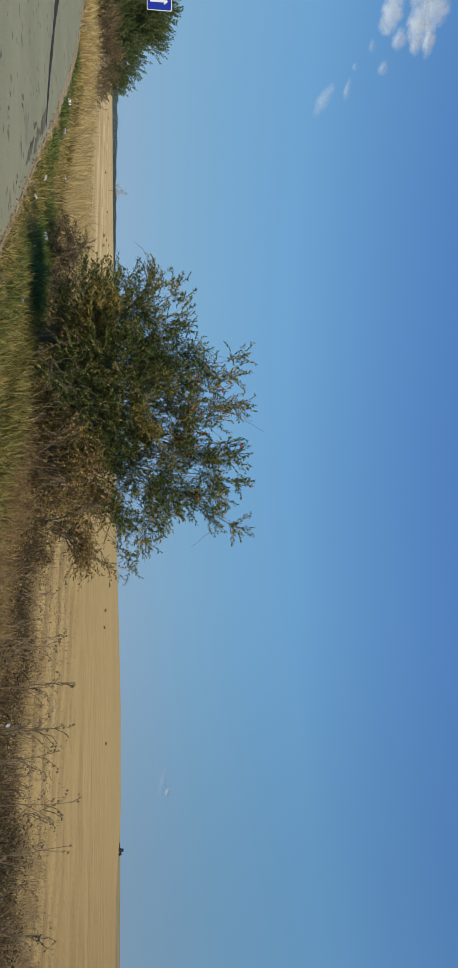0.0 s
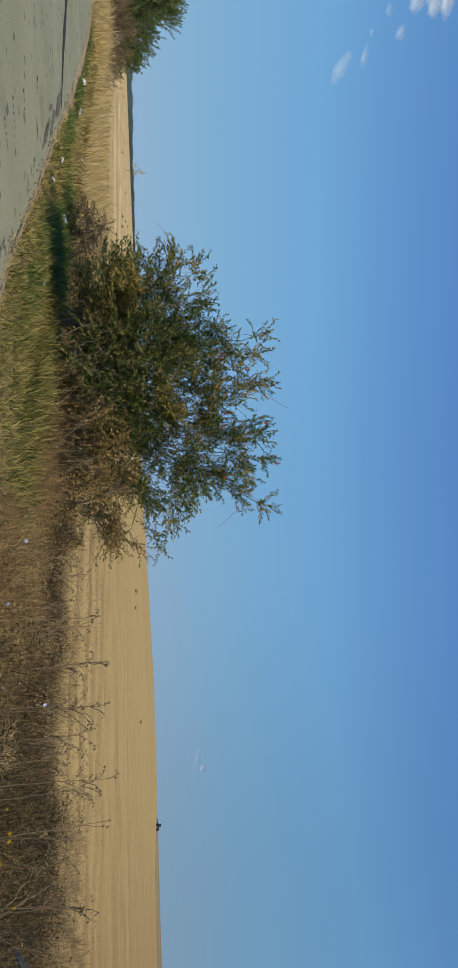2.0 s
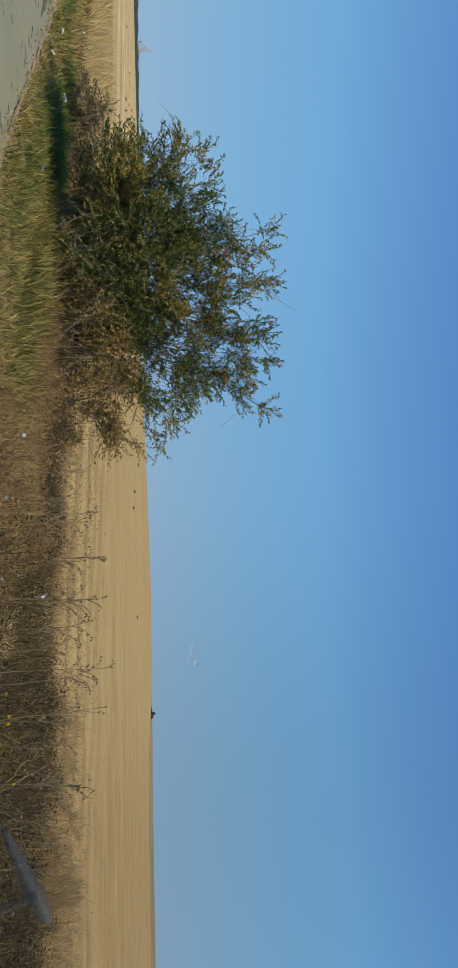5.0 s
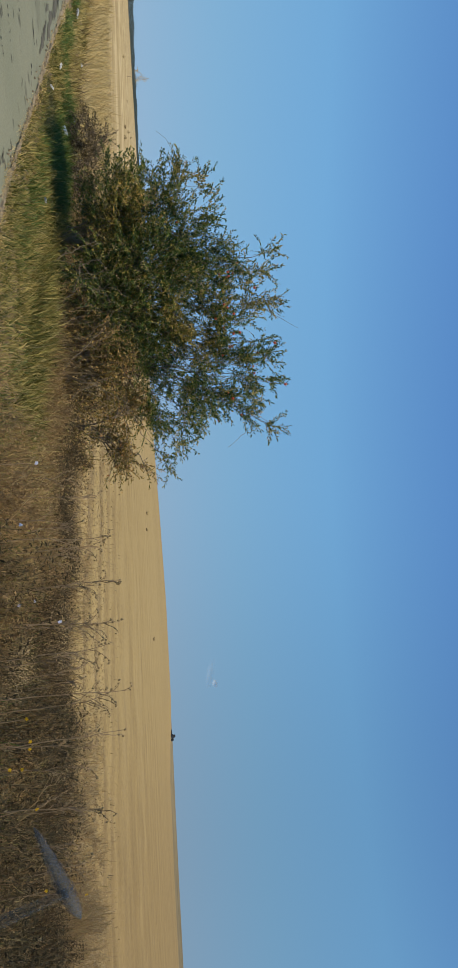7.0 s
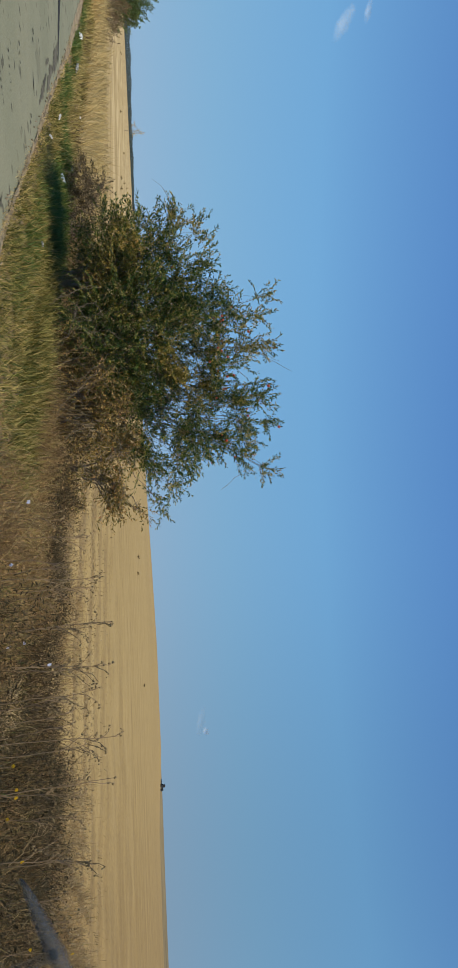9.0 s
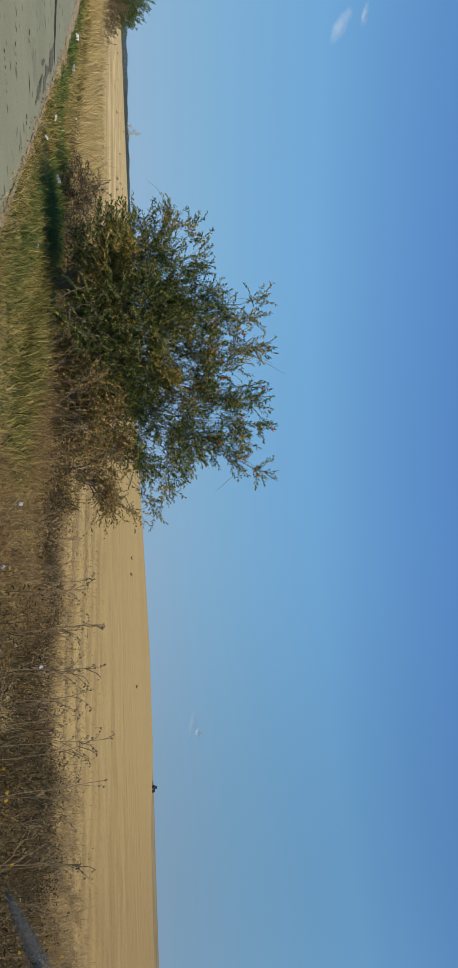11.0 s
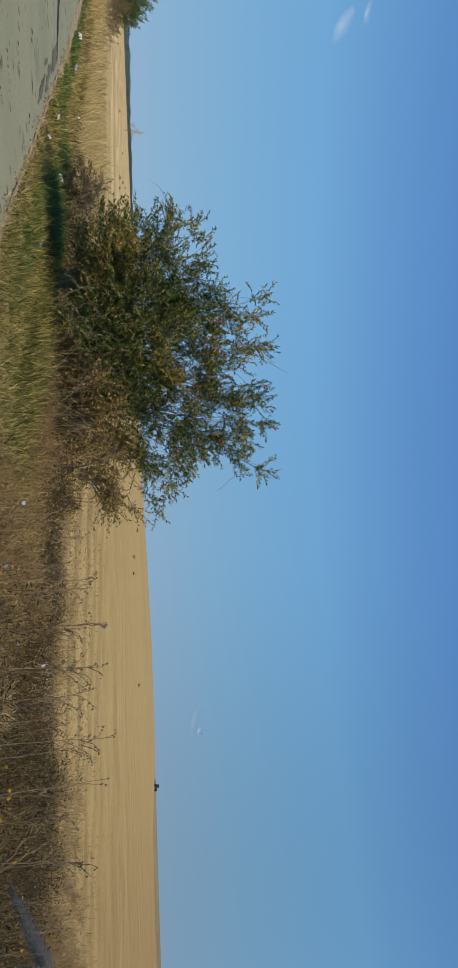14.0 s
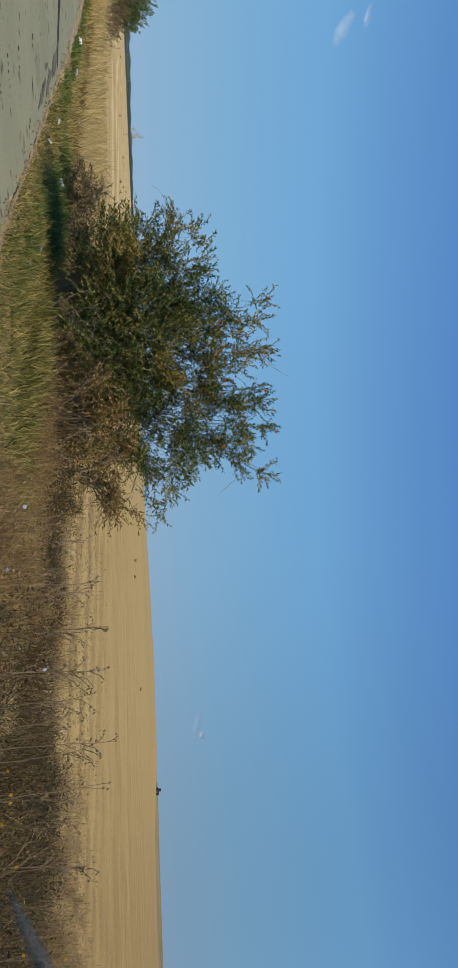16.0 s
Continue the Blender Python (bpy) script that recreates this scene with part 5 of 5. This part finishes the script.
WHITE_BAG, BLUE_BAG = "crumpled white plastic bag lying in the grass", "crumpled pale blue plastic lying in the grass"
for x, y, r, m, lab in ((-8.37, 15.54, 0.16, M_LITTER, WHITE_BAG), (-13.0, 24.3, 0.19, M_LITTER, WHITE_BAG), (-10.1, 17.4, 0.14, M_LITTER, WHITE_BAG), (-5.37, 11.3, 0.09, M_LITTER, WHITE_BAG),
                        (-4.46, 9.9, 0.07, M_LITTER, WHITE_BAG), (-4.53, 11.42, 0.13, M_LITTER_BLUE, BLUE_BAG), (-5.8, 14.8, 0.14, M_LITTER, WHITE_BAG), (-5.21, 12.74, 0.08, M_LITTER_BLUE, BLUE_BAG),
                        (-7.56, 15.9, 0.07, M_LITTER, WHITE_BAG), (-2.64, 8.47, 0.06, M_LITTER, WHITE_BAG), (-0.23, 5.07, 0.07, M_LITTER_BLUE, BLUE_BAG), (-0.45, 5.01, 0.03, M_LITTER, WHITE_BAG)):
    litter(x, y, r * 0.38, m, lab)


# ---- loose stones on the road's edge ----
def build_gravel():
    bm = bmesh.new()
    bmesh.ops.create_icosphere(bm, subdivisions=1, radius=1)
    ico_v = np.array([v.co for v in bm.verts])
    ico_f = [[v.index for v in f.verts] for f in bm.faces]
    bm.free()
    base, s, d = scatter(900, -1.5, 34.0, -0.15, 0.35, 8.0, 1.0, 0.5)
    g = Soup()
    for b in base:
        r = rng.uniform(0.005, 0.016)
        g.add(ico_v * rng.uniform(0.6, 1.2, 3) * r * (1 + rng.normal(0, 0.12, (len(ico_v), 1))) + b + np.array([0, 0, max(0.012 - b[2], 0.02)]), ico_f)
    tagged(g.build("gravel", M_STONE), "loose pale stones along the asphalt's edge", "gravel", kind="stuff")


build_gravel()


# ---- dark marks on the asphalt ----
def road_mark(pts, widths, material=M_ROAD_DARK, name="dark_streak", label="dark ragged streak across the worn asphalt", steps=60, ragged=1.0):
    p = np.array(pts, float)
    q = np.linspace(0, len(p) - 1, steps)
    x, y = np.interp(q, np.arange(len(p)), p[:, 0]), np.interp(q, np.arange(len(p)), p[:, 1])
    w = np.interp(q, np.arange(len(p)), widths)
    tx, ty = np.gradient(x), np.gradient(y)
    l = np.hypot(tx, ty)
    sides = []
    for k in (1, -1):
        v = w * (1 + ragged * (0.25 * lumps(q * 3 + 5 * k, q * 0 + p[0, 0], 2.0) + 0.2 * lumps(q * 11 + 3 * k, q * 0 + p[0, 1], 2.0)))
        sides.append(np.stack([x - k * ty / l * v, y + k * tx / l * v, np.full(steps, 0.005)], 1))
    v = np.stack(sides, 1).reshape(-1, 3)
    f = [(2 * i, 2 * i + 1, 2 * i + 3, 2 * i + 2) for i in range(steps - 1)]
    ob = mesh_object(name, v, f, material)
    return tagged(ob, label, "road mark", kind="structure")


# one dark streak, wide at its far end and thin near the edge
road_mark([(-16.0, 18.2), (-12.2, 15.95), (-10.1, 14.4), (-8.25, 13.2), (-7.55, 12.83), (-6.76, 12.42)], [0.30, 0.24, 0.15, 0.10, 0.08, 0.03])

# dark dirt and broken asphalt along the edge
STAIN = "dark stain of dirt on the broken asphalt edge"
for pts, widths in (([(-7.15, 12.55), (-6.45, 11.85), (-6.1, 11.45)], [0.02, 0.12, 0.02]), ([(-6.2, 11.45), (-5.75, 10.95), (-5.35, 10.55)], [0.02, 0.09, 0.02]), ([(-5.62, 10.6), (-5.1, 10.05), (-4.72, 9.6)], [0.01, 0.07, 0.01]),
                    ([(-6.05, 11.0), (-5.75, 10.6)], [0.01, 0.04]), ([(-2.32, 6.42), (-2.1, 6.2), (-1.85, 6.02)], [0.01, 0.055, 0.01]), ([(-2.5, 6.62), (-2.35, 6.5)], [0.006, 0.02])):
    road_mark(pts, widths, M_STAIN, "edge_stain", STAIN, 40, 2.2)
# single pits and short cracks
PIT = "small dark pit in the worn asphalt"
for a, b, n, w in (((-4.12, 7.30), (-3.70, 7.36), 6, 0.024), ((-3.63, 6.77), (-3.37, 6.91), 5, 0.022), ((-4.63, 8.06), (-4.25, 8.08), 4, 0.026), ((-4.86, 9.10), (-4.58, 9.14), 1, 0.030), ((-5.5, 9.33), (-5.22, 9.2), 2, 0.045), ((-4.22, 8.79), (-4.02, 8.67), 2, 0.03)):
    for k in range(n):
        c = np.array(a) + (np.array(b) - np.array(a)) * (k + 0.5) / n
        half = (np.array(b) - np.array(a)) / n * (0.5 if n == 1 else 0.2 + 0.12 * math.sin(5.3 * k + a[0]))
        road_mark([c - half, c, c + half], [w * 0.2, w * (0.8 + 0.3 * math.sin(3.1 * k + b[1])), w * 0.15], M_ROAD_DARK, "road_pit", PIT, 12)


# ---- distance ----
def build_far_woods():
    n = 70000
    az = rng.uniform(-52, -15.5, n)
    r = rng.uniform(980, 1040, n)
    top = np.interp(az, [-52, -34, -28, -22, -17, -15.5], [8.5, 8.0, 6.8, 4.2, 2.8, 1.2]) * (0.85 + 0.2 * lumps(az * 1.5, az * 0, 1.7) + 0.08 * lumps(az * 7, az * 0, 1.9))
    x, y = r * np.sin(np.radians(az)), r * np.cos(np.radians(az))
    z = land(x, y) + rng.random(n) * np.maximum(top, 0.4) - 0.8
    base = np.stack([x, y, z], 1)
    ob = leaves_mesh("far_woods", base, rng.normal(size=(n, 3)) + np.array([0, 0, 0.5]), rng.uniform(0.55, 1.1, n), rng.uniform(0.4, 0.8, n), M_HAZY_WOODS)
    tagged(ob, "low dark band of woods on the horizon", "woods", kind="stuff")


build_far_woods()


def build_field_clumps():
    n = 26
    u = rng.uniform(30, 190, n)
    s = rng.uniform(8, 60, n)
    x, y = off_road(u, s)
    base, way = [], []
    for a, b, c in zip(x, y, land(x, y)):
        k = 36
        p = rng.normal(0, 0.08, (k, 3))
        p[:, 2] = np.abs(p[:, 2]) + c
        p[:, :2] += (a, b)
        base.append(p)
        way.append(rng.normal(size=(k, 3)) + np.array([0, 0, 0.6]))
    base, way = np.concatenate(base), np.concatenate(way)
    m = len(base)
    ob = leaves_mesh("field_weeds", base, way, rng.uniform(0.06, 0.16, m), rng.uniform(0.03, 0.07, m), M_BRAMBLE)
    tagged(ob, "small dark weed clumps scattered over the stubble", "weeds", kind="stuff")


build_field_clumps()
sx, sy = 170 * math.sin(radians(-24.7)), 170 * math.cos(radians(-24.7))
sz = float(land(sx, sy)[0])
build_shrub("spindly_tree", "small spindly pale tree far off in the field", [(sx, sy, sz)],
            [(sx, sy, sz + 2.0, 1.3, 1.0, 1.0, 0.35), (sx + 0.4, sy, sz + 3.1, 1.0, 0.8, 0.7, 0.3)], M_STRAW, 0.2, (0.18, 0.3), (0.07, 0.12), 9, (0.4, 1.0), 1.2, 0.4, 0.012, 0.5, "tree")


# ---- clouds ----
def cloud_mat(seed, dense):
    m, n, l, b = node_mat("cloud", 1.0, 0.0)
    b.inputs["Base Color"].default_value = (0.72, 0.82, 0.95, 1)
    tc = n.new("ShaderNodeTexCoord").outputs["Object"]
    mp = n.new("ShaderNodeMapping")
    mp.inputs["Location"].default_value = (seed, seed * 2.3, 0)
    l.new(tc, mp.inputs[0])
    a = n.new("ShaderNodeAttribute")
    a.attribute_name = "puff"
    f = noise_tex(n, l, 0.03, 4, 0.55, mp.outputs[0])
    d = maths(n, l, "ADD", maths(n, l, "MULTIPLY", a.outputs["Fac"], 0.75), maths(n, l, "MULTIPLY", maths(n, l, "SUBTRACT", f, 0.5), 0.85))
    mr = n.new("ShaderNodeMapRange")
    mr.interpolation_type = "SMOOTHSTEP"
    mr.inputs[1].default_value, mr.inputs[2].default_value = 0.10, 0.62
    mr.inputs[4].default_value = dense
    l.new(d, mr.inputs[0])
    t = n.new("ShaderNodeBsdfTransparent")
    s = n.new("ShaderNodeMixShader")
    l.new(mr.outputs[0], s.inputs[0])
    l.new(t.outputs[0], s.inputs[1])
    l.new(b.outputs[0], s.inputs[2])
    l.new(s.outputs[0], n["Material Output"].inputs[0])
    return m


def cloud(az, el, wide, high, slant, dense, label):
    """A thin cloud far away, wide and high in degrees, puffed out towards its middle."""
    D = 2500.0
    c = Vector((D * math.cos(radians(el)) * math.sin(radians(az)), D * math.cos(radians(el)) * math.cos(radians(az)), D * math.sin(radians(el))))
    w, h = D * math.tan(radians(wide)) / 2, D * math.tan(radians(high)) / 2
    k = 17
    v, f, fac = [], [], []
    for i in range(k):
        for j in range(k):
            p, q = 2 * i / (k - 1) - 1, 2 * j / (k - 1) - 1
            rr = math.hypot(p, q)
            v.append((p * w, q * h, 3 * (1 - min(rr, 1)) + 0.6 * noise.noise((p * 3, q * 3, az))))
            fac.append(max(0.0, 1 - rr) ** 0.6)
    f = [(i * k + j, (i + 1) * k + j, (i + 1) * k + j + 1, i * k + j + 1) for i in range(k - 1) for j in range(k - 1)]
    ob = mesh_object("cloud", v, f, cloud_mat(az, dense), smooth=True)
    a = ob.data.attributes.new("puff", "FLOAT", "POINT")
    a.data.foreach_set("value", fac)
    ob.matrix_world = look(c, c * 2) @ pose(0, 0, 0, 0, 180, 0) @ pose(0, 0, 0, 0, 0, slant)
    return tagged(ob, label, "cloud", "clouds", "structure")


PUFF, WISP = "small white fair-weather cloud in a blue sky", "faint wisp of white cloud in a blue sky"
for row in ((-36.66, 17.65, 3.00, 1.63, 10, 0.68, PUFF), (-35.13, 18.36, 1.71, 1.11, 10, 0.47, PUFF), (-36.12, 19.42, 2.66, 1.80, 5, 0.76, PUFF),
            (-34.96, 19.43, 1.80, 0.94, 0, 0.57, PUFF), (-35.29, 20.18, 2.40, 1.03, 0, 0.66, PUFF), (-38.00, 19.22, 2.23, 2.23, 0, 0.66, PUFF),
            (-38.27, 18.01, 1.03, 0.86, 0, 0.47, PUFF), (-37.08, 20.22, 2.57, 2.14, 0, 0.66, PUFF), (-38.46, 20.21, 2.57, 2.14, 0, 0.66, PUFF),
            (-33.36, 17.61, 1.25, 0.75, 15, 0.28, WISP), (-31.91, 15.48, 1.75, 0.54, 8, 0.25, WISP), (-31.19, 14.01, 2.58, 1.00, 28, 0.28, WISP),
            (-34.61, 16.72, 1.08, 0.54, 0, 0.17, WISP), (-33.31, 15.79, 0.58, 0.42, 0, 0.17, WISP)):
    cloud(*row)
cloud(18.1, 3.5, 0.7, 0.5, 0, 0.5, WISP)
cloud(17.4, 3.2, 2.6, 0.7, 15, 0.15, WISP)


# ---- the car's wiper, close to the eye ----
def build_wiper():
    # see-through grey, so that the blade looks faint and blurred
    M_RUBBER, n, l, b = node_mat("blurred_grey_plastic", 0.6, 0.3)
    b.inputs["Base Color"].default_value = (0.085, 0.105, 0.125, 1)
    fade = noise_tex(n, l, 14, 3, 0.6, n.new("ShaderNodeTexCoord").outputs["Object"])
    l.new(maths(n, l, "ADD", maths(n, l, "MULTIPLY", fade, 0.05), 0.10), b.inputs["Alpha"])
    w = empty("wiper", (0.30, 0.45, 0.97), "grey wiper blade of the car close to the camera", "wiper")
    o = np.array((0.30, 0.45, 0.97))
    p = np.array([(0.2540, 0.5000, 1.0050), (0.2620, 0.5000, 1.0085), (0.2720, 0.5000, 1.0123), (0.2860, 0.5000, 1.0178), (0.3030, 0.5000, 1.0245), (0.3160, 0.5000, 1.0300), (0.3230, 0.5000, 1.0330)])
    for k in (1.0, 0.86, 0.72, 0.56):     # thin clear layers that imitate a blurred, out-of-focus edge
        s = Soup()
        s.tube(p - o, np.array([0.0010, 0.0028, 0.0042, 0.0056, 0.0068, 0.0052, 0.0012]) * k, 12)
        s.build("blade_layer", M_RUBBER, w, True)
    s = Soup()
    s.tube(np.array([p[4], p[4] + (0.012, 0.003, -0.03), p[4] + (0.03, 0.006, -0.075)]) - o, [0.003, 0.004, 0.005], 8)
    s.build("arm", M_RUBBER, w, True)


build_wiper()
